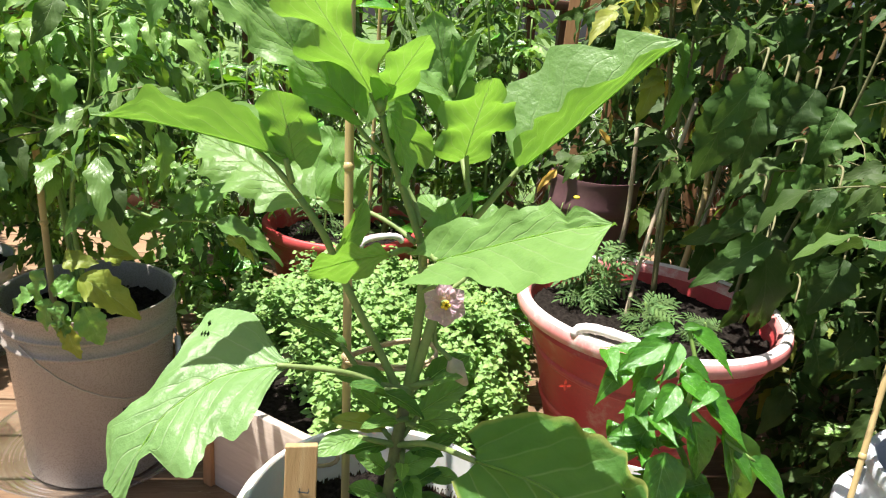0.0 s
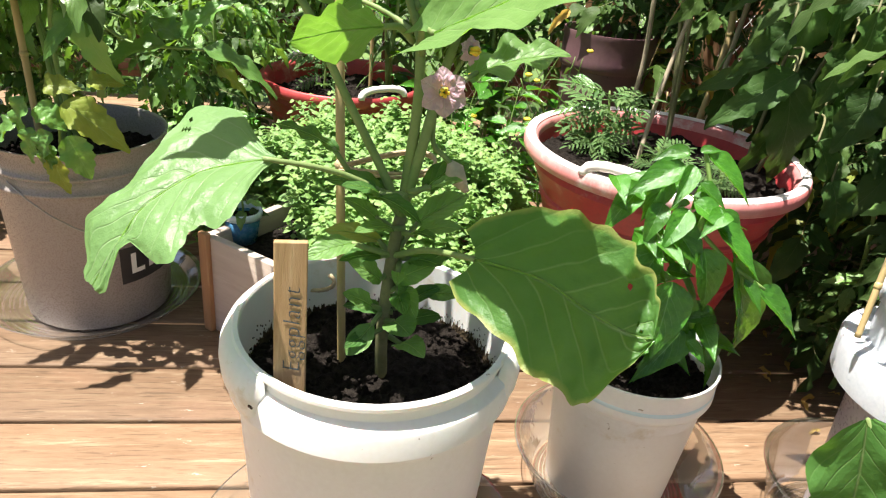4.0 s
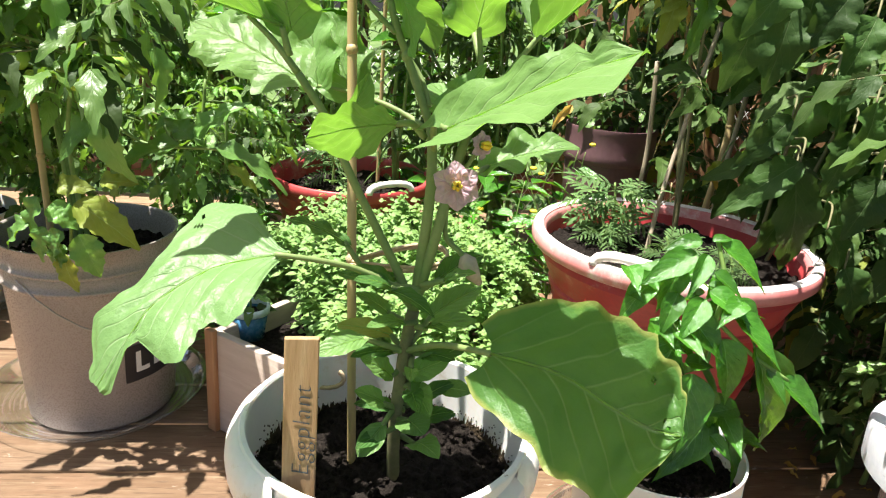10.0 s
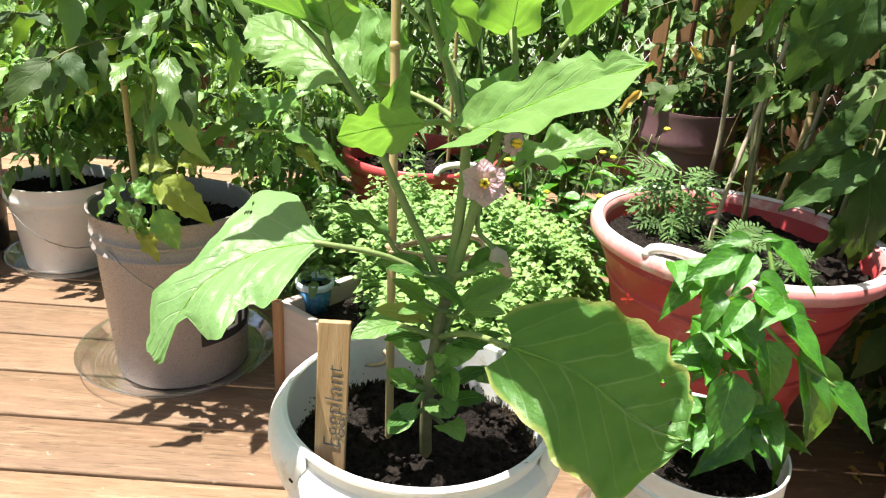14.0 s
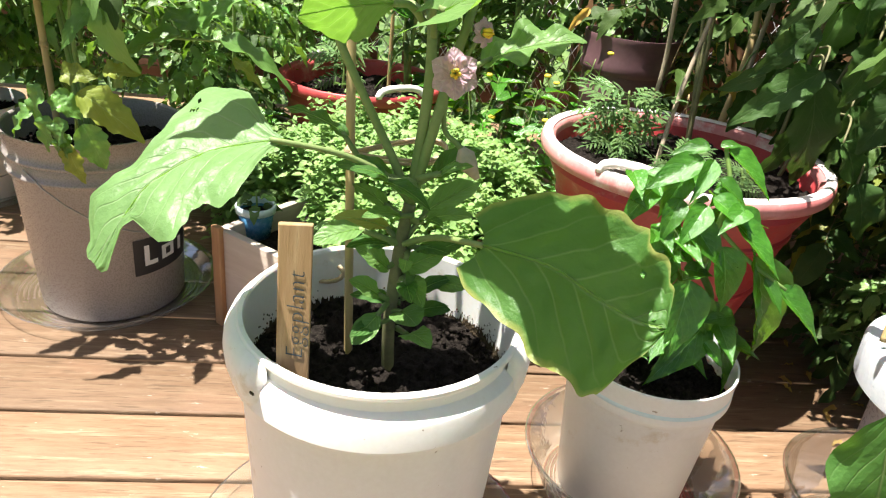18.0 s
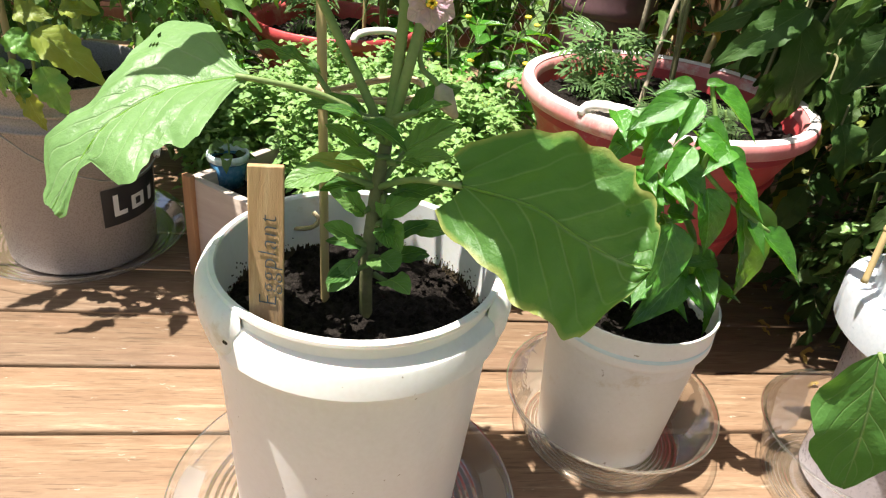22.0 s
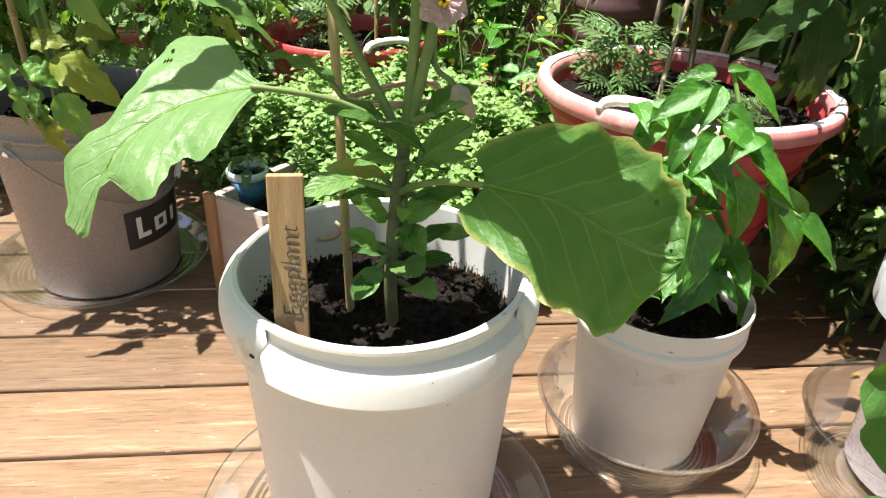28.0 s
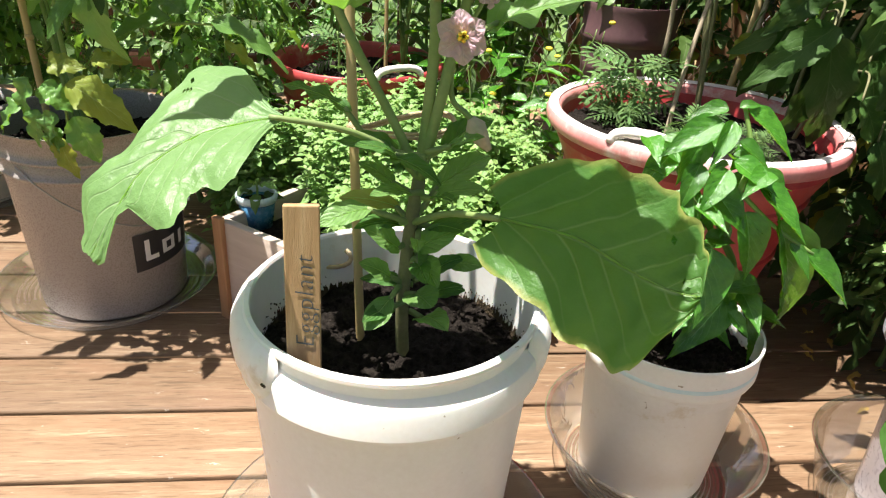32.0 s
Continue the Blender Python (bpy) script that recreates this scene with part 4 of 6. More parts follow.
egg_stem([FORK, (0.0077, 0.0000, 0.5373), LB1, (-0.0440, 0.0100, 0.6348), (-0.0655, 0.0120, 0.6817), (-0.0913, 0.0150, 0.7203)], 0.006, 0.0048)
egg_stem([(-0.0913, 0.0150, 0.7203), (-0.1132, 0.0150, 0.7472), (-0.1343, 0.0150, 0.7667)], 0.0045, 0.003)
egg_stem([(0.0310, 0.0120, 0.6802), (0.0108, 0.0200, 0.7304), (-0.0057, 0.0200, 0.7694), (-0.0160, 0.0200, 0.8045)], 0.0055, 0.004)
egg_stem([(0.0262, 0.0200, 0.6773), (0.0008, 0.0500, 0.6881), (-0.0412, 0.0850, 0.6965), (-0.0781, 0.0900, 0.7008)], 0.004, 0.0022)
egg_stem([(-0.0052, 0.0200, 0.7610), (-0.0284, 0.0200, 0.7818), (-0.0540, 0.0200, 0.8125)], 0.0036, 0.0026)
egg_stem([(-0.0160, 0.0200, 0.8045), (-0.0280, 0.0200, 0.8250)], 0.0036, 0.0026)
egg_stem([(-0.0160, 0.0200, 0.8045), (-0.0122, 0.0150, 0.8267)], 0.0034, 0.0022)
egg_stem([(0.0696, 0.0050, 0.6934), (0.0914, 0.0000, 0.7256), (0.1232, 0.0000, 0.7703)], 0.005, 0.0032)
egg_stem([(0.0769, 0.0030, 0.7152), (0.0749, 0.0200, 0.7398), (0.0698, 0.0200, 0.7730)], 0.004, 0.003)
egg_stem([(0.0297, 0.0120, 0.6982), (0.0208, 0.0300, 0.7224), (0.0052, 0.0350, 0.7439)], 0.0034, 0.0026)
egg_stem([FORK, (0.0021, -0.0100, 0.5259), (-0.0289, -0.0200, 0.5448), (-0.0604, -0.0300, 0.5565), (-0.106, -0.040, 0.566)], 0.0048, 0.0032)

# the two broad old leaves
draped_leaf([(-0.0945, -0.035, 0.5655), (-0.151, -0.034, 0.552), (-0.178, -0.050, 0.543), (-0.206, -0.070, 0.526), (-0.222, -0.088, 0.504), (-0.246, -0.100, 0.464)],
            (((0, 0.002), (0.04, 0.011), (0.09, 0.036), (0.12, 0.056), (0.17, 0.083), (0.25, 0.080), (0.36, 0.066), (0.43, 0.066), (0.46, 0.082), (0.53, 0.084), (0.64, 0.067), (0.69, 0.045), (0.75, 0.016), (0.82, 0.010), (0.91, 0.016), (0.97, 0.017), (1, 0.010)), (0.2, -0.95, -0.2), (0.5, -0.75, -0.3)),
            (((0, 0.002), (0.03, 0.012), (0.06, 0.034), (0.09, 0.064), (0.14, 0.083), (0.19, 0.092), (0.27, 0.095), (0.34, 0.078), (0.42, 0.061), (0.52, 0.048), (0.68, 0.043), (0.80, 0.050), (0.84, 0.053), (0.90, 0.043), (0.95, 0.024), (0.98, 0.021), (1, 0.014)), (-0.1, 0.85, 0.42), (-0.65, 0.6, 0.1)),
            5, L_MATURE, cup=-0.25, ruffle=0.003, quilt=0.003, holes=((16, 21), (18, 20), (19, 21), (17, 19)))
draped_leaf([(0.0844, -0.1137, 0.5087), (0.1345, -0.1527, 0.5121), (0.1654, -0.1849, 0.5038), (0.1912, -0.2099, 0.4993), (0.2098, -0.2236, 0.5016)],
            (((0, 0.022), (0.03, 0.036), (0.09, 0.050), (0.19, 0.060), (0.26, 0.065), (0.34, 0.065), (0.43, 0.067), (0.56, 0.069), (0.61, 0.066), (0.64, 0.058), (0.73, 0.055), (0.81, 0.049), (0.86, 0.037), (0.90, 0.033), (0.93, 0.029), (0.97, 0.016), (1, 0.004)), (0.33, 0.42, 0.84), (0.36, 0.32, 0.87)),
            (((0, 0.026), (0.04, 0.038), (0.09, 0.047), (0.22, 0.058), (0.33, 0.071), (0.42, 0.075), (0.48, 0.067), (0.51, 0.064), (0.58, 0.069), (0.67, 0.071), (0.75, 0.067), (0.80, 0.054), (0.84, 0.043), (0.95, 0.022), (1, 0.004)), (-0.36, -0.36, -0.86), (-0.40, -0.28, -0.87)),
            8, L_OLD, "old dark green leaf with yellowed edges and small holes", quilt=0.0042, ruffle=0.004, cup=0.35, heart=0.10, petiole=[NODE, (0.0494, -0.0500, 0.4829)], holes=((42, 4), (43, 4), (52, 9), (55, 10), (56, 10)))
# the level leaf in the middle, folded up at its near edge
draped_leaf([(0.036, -0.078, 0.694), (0.072, -0.118, 0.722), (0.108, -0.160, 0.750), (0.144, -0.200, 0.772)],
            (((0, 0.018), (0.10, 0.030), (0.25, 0.036), (0.42, 0.033), (0.50, 0.035), (0.56, 0.024), (0.62, 0.030), (0.72, 0.032), (0.78, 0.012), (0.84, 0.018), (0.90, 0.013), (1, 0.001)), (-0.1, 0.8, 0.6), (-0.1, 0.8, 0.6)),
            (((0, 0.040), (0.10, 0.046), (0.20, 0.052), (0.28, 0.050), (0.42, 0.076), (0.55, 0.088), (0.70, 0.090), (0.78, 0.088), (0.84, 0.070), (0.88, 0.046), (0.92, 0.030), (0.96, 0.014), (1, 0.001)), (-0.3, -0.93, -0.10), (-0.3, -0.93, -0.12)),
            12, quilt=0.0022, ruffle=0.004, heart=0.22, petiole=[(0.0350, 0.0050, 0.6584), (0.0300, -0.0350, 0.6900)])
draped_leaf([(-0.005, -0.066, 0.694), (-0.040, -0.076, 0.690), (-0.077, -0.085, 0.681)],
            (((0, 0.006), (0.15, 0.022), (0.35, 0.027), (0.6, 0.034), (0.72, 0.028), (0.85, 0.026), (1, 0.003)), (0, -0.7, 0.7), (0, -0.7, 0.7)),
            (((0, 0.006), (0.2, 0.032), (0.42, 0.052), (0.52, 0.046), (0.60, 0.040), (0.75, 0.034), (0.88, 0.018), (1, 0.003)), (0, 0.7, -0.7), (0, 0.7, -0.7)),
            14, quilt=0.0014, ruffle=0.003, petiole=[(0.0249, 0.0000, 0.6720), (0.010, -0.040, 0.690)])
egg_leaf((0.0462, 0.0000, 0.6699), (0.0755, -0.0100, 0.7418), 0.06, (-0.8, -0.6, 0.2), 0.5, 0.5, 0.006, 0.08, 2.5, 15)
egg_leaf((-0.0483, 0.0000, 0.6748), (-0.0287, 0.0000, 0.7266), 0.05, (0.7, -0.6, 0.2), 0.35, 0.1, 0.005, 0.08, 2.5, 16)
# upper leaves; those with their tips towards the path show the sun through them
draped_leaf([(-0.105, 0.012, 0.759), (-0.158, 0.000, 0.775), (-0.213, -0.015, 0.789), (-0.264, -0.030, 0.795)],
            (((0, 0.004), (0.10, 0.040), (0.22, 0.060), (0.36, 0.046), (0.5, 0.030), (0.68, 0.034), (0.82, 0.016), (1, 0.001)), (0.1, 0.75, 0.55), (0.1, 0.75, 0.55)),
            (((0, 0.003), (0.06, 0.002), (0.10, 0.012), (0.15, 0.030), (0.22, 0.042), (0.34, 0.045), (0.44, 0.040), (0.53, 0.027), (0.60, 0.030), (0.68, 0.036), (0.73, 0.034), (0.78, 0.019), (0.84, 0.013), (0.93, 0.004), (1, 0.0005)), (0.1, -0.35, 0.93), (0.1, -0.35, 0.93)),
            21, ruffle=0.0025, quilt=0.0018, petiole=[(-0.0990, 0.0150, 0.7350)])
egg_leaf((-0.0965, 0.0500, 0.7136), (-0.2101, 0.1400, 0.7513), 0.115, (-0.25, -0.55, 0.8), 0.15, 0.2, 0.010, 0.17, 4.2, 22)
egg_leaf((-0.0974, 0.0150, 0.7564), (-0.1105, -0.0200, 0.8261), 0.075, (0.1, 0.45, 0.9), 0.1, 0.1, 0.005, 0.05, 2.0, 23, shape="round")
egg_leaf((-0.0781, 0.0900, 0.7008), (-0.0900, 0.1400, 0.7752), 0.08, (-0.4, -0.8, 0.4), 0.25, 0.1, 0.006, 0.12, 2.4, 24)
egg_leaf((-0.0443, 0.0900, 0.6962), (-0.0763, 0.1450, 0.7708), 0.095, (-0.3, -0.8, 0.5), 0.3, 0.2, 0.008, 0.12, 2.4, 25)
egg_leaf((-0.0280, 0.0200, 0.8266), (-0.0934, -0.1000, 0.9254), (0.09, 0.125), (0.25, 0.35, 1), 0.1, 0.05, 0.012, 0.22, 3.0, 26, waves=3.0, starts=(1.0, 3.5))
egg_leaf((-0.0448, 0.0200, 0.8094), (-0.1608, 0.0300, 0.9089), 0.085, (-0.45, -0.45, 0.75), 0.30, 0.08, 0.010, 0.16, 3.0, 27, waves=2.6)
egg_leaf((-0.0120, 0.0150, 0.8231), (0.0167, -0.0500, 0.8844), 0.062, (-0.1, 0.35, 1), 0.12, 0.08, 0.004, 0.10, 2.0, 28)
egg_leaf((0.0686, 0.0200, 0.7684), (0.0722, -0.0600, 0.8545), 0.092, (-0.15, 0.35, 1), 0.10, 0.08, 0.008, 0.24, 2.0, 29, heart=0.1)
egg_leaf((0.0619, 0.0900, 0.8085), (0.0343, 0.1000, 0.9047), 0.09, (-0.2, -0.85, 0.4), 0.25, 0.15, 0.008, 0.12, 2.4, 30, petiole=[(0.0749, 0.0200, 0.7398)])
egg_leaf((0.0609, 0.0850, 0.8120), (0.0055, 0.0500, 0.8377), 0.08, (0.2, -0.5, 0.85), 0.2, 0.5, 0.006, 0.1, 2.4, 31)
egg_leaf((0.0636, 0.0800, 0.8276), (0.0790, 0.0600, 0.8875), 0.04, (-0.7, -0.6, 0.3), 0.5, 0.1, 0.004, 0.08, 2.4, 32)
egg_leaf((0.0626, 0.0850, 0.8328), (0.0536, 0.0800, 0.8835), 0.035, (0.4, -0.8, 0.3), 0.5, 0.1, 0.004, 0.08, 2.4, 33)
draped_leaf([(0.1215, 0.000, 0.764), (0.170, -0.005, 0.811), (0.215, -0.012, 0.860), (0.252, -0.020, 0.898)],
            (((0, 0.008), (0.02, 0.032), (0.08, 0.060), (0.19, 0.083), (0.26, 0.074), (0.31, 0.076), (0.42, 0.079), (0.49, 0.075), (0.58, 0.055), (0.66, 0.040), (0.73, 0.049), (0.86, 0.025), (0.98, 0.007), (1, 0.001)), (-0.5, 0.6, 0.6), (-0.3, 0.6, 0.7)),
            (((0, 0.016), (0.05, 0.036), (0.16, 0.030), (0.19, 0.044), (0.30, 0.034), (0.37, 0.042), (0.47, 0.026), (0.60, 0.018), (0.75, 0.014), (0.9, 0.007), (1, 0.001)), (-0.62, -0.45, 0.64), (-0.62, -0.45, 0.64)),
            34, ruffle=0.003, quilt=0.0022)
egg_leaf((-0.0075, 0.0300, 0.8063), (0.0109, -0.0200, 0.7435), 0.07, (0.5, 0.6, 0.5), 0.1, 0.2, 0.005, 0.12, 2.4, 35)
egg_leaf((-0.0008, 0.0400, 0.7970), (0.0364, 0.0600, 0.7459), 0.07, (0.35, 0.5, 0.6), 0.15, 0.2, 0.006, 0.12, 2.4, 36)
egg_leaf((-0.0059, 0.0600, 0.8049), (0.0044, 0.0500, 0.8294), 0.07, (0.2, -0.7, 0.6), 0.2, 0.2, 0.006, 0.1, 2.4, 37)
egg_leaf((0.0614, 0.0500, 0.6879), (0.0360, 0.0900, 0.7103), 0.06, (0.1, -0.5, 0.85), 0.2, 0.3, 0.006, 0.08, 2.4, 38)
egg_leaf((0.0870, 0.0400, 0.6923), (0.1147, 0.0200, 0.7091), 0.07, (0.1, -0.45, 0.85), 0.2, 0.3, 0.008, 0.1, 2.4, 39)
egg_leaf((0.0988, 0.0600, 0.6334), (0.1910, 0.0500, 0.6602), 0.075, (0.0, -0.4, 0.9), 0.3, 0.25, 0.008, 0.1, 2.4, 40, petiole=[R2A])
egg_leaf((-0.0198, 0.0500, 0.8221), (-0.0338, 0.0600, 0.7916), 0.05, (-0.4, -0.7, 0.5), 0.2, 0.3, 0.005, 0.1, 2.4, 41)
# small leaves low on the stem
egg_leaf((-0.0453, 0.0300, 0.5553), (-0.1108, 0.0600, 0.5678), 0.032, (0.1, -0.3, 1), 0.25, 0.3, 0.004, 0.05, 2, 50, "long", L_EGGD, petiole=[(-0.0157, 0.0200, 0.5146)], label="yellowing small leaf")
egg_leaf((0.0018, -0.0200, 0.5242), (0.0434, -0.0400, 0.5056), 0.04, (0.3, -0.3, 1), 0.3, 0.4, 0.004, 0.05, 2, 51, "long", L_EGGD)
egg_leaf((0.0442, 0.0000, 0.4888), (0.0975, 0.0200, 0.5143), 0.05, (-0.2, -0.5, 0.8), 0.25, 0.2, 0.005, 0.05, 2, 52, "oval", petiole=[NODE])
egg_leaf((0.0463, -0.0100, 0.4843), (0.0869, -0.0300, 0.4976), 0.035, (0, -0.4, 0.9), 0.25, 0.3, 0.004, 0.05, 2, 53, "oval")
egg_leaf((-0.0234, -0.0300, 0.4776), (-0.0676, -0.0500, 0.4694), 0.045, (-0.2, -0.5, 0.8), 0.25, 0.3, 0.005, 0.06, 2, 54, "oval", petiole=[NODE])
egg_leaf((0.0039, 0.0000, 0.4673), (-0.0513, 0.0200, 0.4666), 0.04, (0, -0.4, 0.9), 0.2, 0.3, 0.005, 0.06, 2, 55, "oval", L_YEL, petiole=[NODE], label="yellowing leaf")
egg_leaf((0.0069, -0.0200, 0.4312), (-0.0259, -0.0400, 0.4621), 0.04, (0.1, -0.6, 0.7), 0.25, 0.3, 0.004, 0.05, 2, 56, "oval", petiole=[(0.0145, -0.0100, 0.4323)])
egg_leaf((-0.0010, -0.0300, 0.4053), (-0.0309, -0.0500, 0.4320), 0.035, (0.1, -0.6, 0.7), 0.25, 0.3, 0.004, 0.05, 2, 57, "oval", petiole=[(0.0123, -0.0120, 0.3882)])
egg_leaf((-0.0007, -0.0350, 0.3825), (-0.0253, -0.0600, 0.3630), 0.04, (0, -0.7, 0.6), 0.2, 0.2, 0.004, 0.05, 2, 58, "oval", petiole=[(0.0123, -0.0120, 0.3882)])
egg_leaf((0.0246, -0.0300, 0.3859), (0.0389, -0.0600, 0.3885), 0.045, (0.1, -0.6, 0.7), 0.2, 0.3, 0.004, 0.05, 2, 59, "round", petiole=[(0.0127, -0.0120, 0.3749)])
egg_leaf((0.0250, -0.0200, 0.4314), (0.0648, -0.0300, 0.4582), 0.045, (0, -0.6, 0.7), 0.2, 0.3, 0.004, 0.05, 2, 60, "oval", petiole=[(0.0167, -0.0100, 0.4323)])
egg_leaf((0.0630, 0.0200, 0.3937), (0.0958, 0.0000, 0.4003), 0.035, (0, -0.6, 0.7), 0.2, 0.3, 0.004, 0.05, 2, 61, "oval", petiole=[(0.0180, -0.0100, 0.3937)])
egg_leaf((0.0377, -0.0200, 0.4221), (0.0281, -0.0400, 0.4206), 0.03, (0.1, -0.8, 0.5), 0.2, 0.3, 0.003, 0.05, 2, 62, "round", petiole=[(0.0149, -0.0120, 0.4144)])

q = random.Random(23)
for k in range(20):
    z = q.uniform(0.345, 0.54)
    p = Vector((0.02 + 0.05 * (z - 0.3), -0.006, z))
    an = q.uniform(0, 6.283)
    way = Vector((math.cos(an), 0.8 * math.sin(an) - 0.15, q.uniform(-0.1, 0.5)))
    s = q.uniform(0.032, 0.055)
    foot = p + way.normalized() * q.uniform(0.012, 0.035)
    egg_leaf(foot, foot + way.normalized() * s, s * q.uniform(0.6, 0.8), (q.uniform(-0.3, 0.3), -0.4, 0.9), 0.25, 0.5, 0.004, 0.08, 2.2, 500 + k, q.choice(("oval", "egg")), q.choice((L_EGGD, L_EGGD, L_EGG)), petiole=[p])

# flower, spent bloom and buds
FL = rel((0.0520, -0.0450, 0.6382))
FL2 = rel((0.0770, -0.0100, 0.6690))


def flower(at, way, facing, size, label):
    f = part("flower", lathe([(0, -0.002), (0.006, 0), (0.004, 0.003), (0, 0.004)], 16), STEM_E, EGG, label, m=frame_of(at, way, facing))
    for k in range(6):
        pm = Matrix.Rotation(k * math.pi / 3 + 0.2, 4, "Z") @ frame_of((0, 0.003, 0.002), (0, 1, 0.12), (0, 0, 1))
        part("petal", blade(bmesh.new(), 0.0195 * size, 0.0245 * size, "wide", 0.12, 0.25, 0.002, 2, 0.05, 2, 0, 0, 10, 6, k), PETAL, f, m=pm)
    for k in range(5):
        a = k * math.pi * 0.4
        part("anther", tube([(0.002 * math.cos(a), 0.002 * math.sin(a), 0.002), (0.0032 * math.cos(a), 0.0032 * math.sin(a), 0.008), (0.0022 * math.cos(a), 0.0022 * math.sin(a), 0.012)], [0.0014, 0.0019, 0.0009], 7), ANTHER, f)


flower(FL, (0.1, 0.25, 1), (-0.05, -0.9, -0.25), 1.0, "pale lilac flower with yellow centre")
flower(FL2, (0.1, 0.25, 1), (0.5, -0.7, 0.1), 0.55, "small pale lilac flower")
part("flower_stalk", stalk([rel(R2A), rel((0.066, -0.004, 0.646)), FL2 + Vector((0, 0.004, 0))], 0.0018, 0.002, 7), STEM_E, EGG)
part("flower_stalk", stalk([rel((0.0340, 0.0000, 0.6316)), rel((0.0459, -0.0200, 0.6451)), FL + Vector((0, 0.004, 0))], 0.002, 0.0025, 7), STEM_E, EGG)
part("flower_stalk", stalk([rel(R2A), rel((0.0523, 0.0000, 0.5775)), rel((0.0649, -0.0100, 0.5651)), rel((0.0702, -0.0120, 0.5596))], 0.0024, 0.003, 7), STEM_E, EGG)
part("spent_bloom", tube([rel((0.0695, -0.0120, 0.5617)), rel((0.0744, -0.0120, 0.5528)), rel((0.0805, -0.0120, 0.5422)), rel((0.0888, -0.0120, 0.5314))], [0.003, 0.010, 0.008, 0.003], 12), CALYX, EGG, "withered fuzzy bloom")
for p in ((-0.0183, 0.0150, 0.8131), (0.0056, 0.0200, 0.7405), (0.0591, 0.0800, 0.8243), (0.0635, 0.0000, 0.6888)):
    part("bud", lathe([(0, -0.005), (0.004, -0.003), (0.005, 0.002), (0.003, 0.007), (0, 0.010)], 12), STEM_E, EGG, m=Matrix.Translation(rel(p)))


SD = thing("seedling", (-0.225, 0.575, 0.216), "small leafy seedling in a blue pot", "plant")
q = random.Random(29)
for k in range(8):
    an, z = k * 2.4, 0.006 + 0.004 * k
    way = Vector((math.cos(an), math.sin(an), q.uniform(-0.2, 0.6)))
    part("leaf", blade(bmesh.new(), q.uniform(0.03, 0.05), 0.026, "egg", 0.2, 0.5, 0.003, 2, 0.12, 3, 0, 0, 12, 6, 600 + k), q.choice((L_TOM, L_TOMD)), SD, m=frame_of(Vector((0, 0, z)) + way * 0.012, way, (0, -0.2, 1)))
part("stem", stalk([(0, 0, -0.01), (0.002, 0, 0.018), (0, 0.002, 0.038)], 0.0025, 0.0015), STEM_T, SD)


# ---- shared leaf meshes ----
def shared(kind, bm, mats):
    me = mesh_of(bm, mats)
    me.name = kind
    return me


TOMS = [shared("tomato_leaf", compound(100 + k, 0.2, 3 + k % 2, nu=15), [L_TOM, STEM_T]) for k in range(6)]
# leaves for the shaded vines: blades and stalks carry the shade in their colour
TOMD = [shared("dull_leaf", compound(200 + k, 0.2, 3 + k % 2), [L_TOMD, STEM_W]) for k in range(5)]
TOMY = [shared("yellow_leaf", compound(300 + k, 0.2, 3), [L_YEL, STEM_T]) for k in range(3)]
PEPS = [shared("pepper_leaf", blade(bmesh.new(), 1.0, 0.54, "pepper", 0.30, 0.10 + 0.08 * k, 0.012, 2.5, 0.02, 3, 0.06 * (k - 2), 0.14, 24, 12, 400 + k, quilt=0.028, veins=6.5), [L_PEP]) for k in range(5)]
LONGS = [shared("long_leaf", blade(bmesh.new(), 1.0, 0.26, "long", 0.2, 0.5 + 0.2 * k, 0.02, 2, 0.02, 3, 0.3 * (k - 1), 0, 10, 4, 450 + k), [L_HEDGE]) for k in range(4)]


def scaled(m, s):
    return m @ Matrix.Diagonal((s, s, s, 1))


def vine(at, height, leaves, spread, label, category, seed, meshes, lean=(0, 0), z_from=0.1, size=(0.8, 1.3), stems=3, bare=0.15, r0=0.006, name="tomato_plant", group="", bark=None):
    """A bushy plant: a few stems with leaves set all round them, thicker towards the sun."""
    r = random.Random(seed)
    t = thing(name, at, label, category, group)
    lines = []
    for s in range(stems):
        a = r.uniform(0, 6.28)
        top = Vector((lean[0] + spread * 0.55 * math.cos(a), lean[1] + spread * 0.55 * math.sin(a), height * r.uniform(0.85, 1.0)))
        ctrl = [Vector((0.02 * math.cos(a), 0.02 * math.sin(a), -0.02)), top * 0.35 + Vector((r.uniform(-0.03, 0.03), r.uniform(-0.03, 0.03), 0)), top * 0.7 + Vector((r.uniform(-0.04, 0.04), r.uniform(-0.04, 0.04), 0)), top]
        pts = curve_pts(ctrl, 8)
        lines.append(pts)
        part("stem", tube(pts, [r0 * (1 - 0.6 * k / (len(pts) - 1)) for k in range(len(pts))], 7), bark or STEM_T, t)
    for k in range(leaves):
        pts = r.choice(lines)
        u = r.uniform(bare, 1)
        p = pts[min(int(u * (len(pts) - 1)), len(pts) - 1)]
        a = r.uniform(0, 6.28)
        way = Vector((math.cos(a), math.sin(a), r.uniform(-0.3, 0.55)))
        q = scaled(frame_of(p + way * 0.01, way, (r.uniform(-0.4, 0.4), r.uniform(-0.65, 0.25), 1)), r.uniform(*size) * spread / 0.22)
        part("leaf", r.choice(meshes), None, t, m=q)
    return t


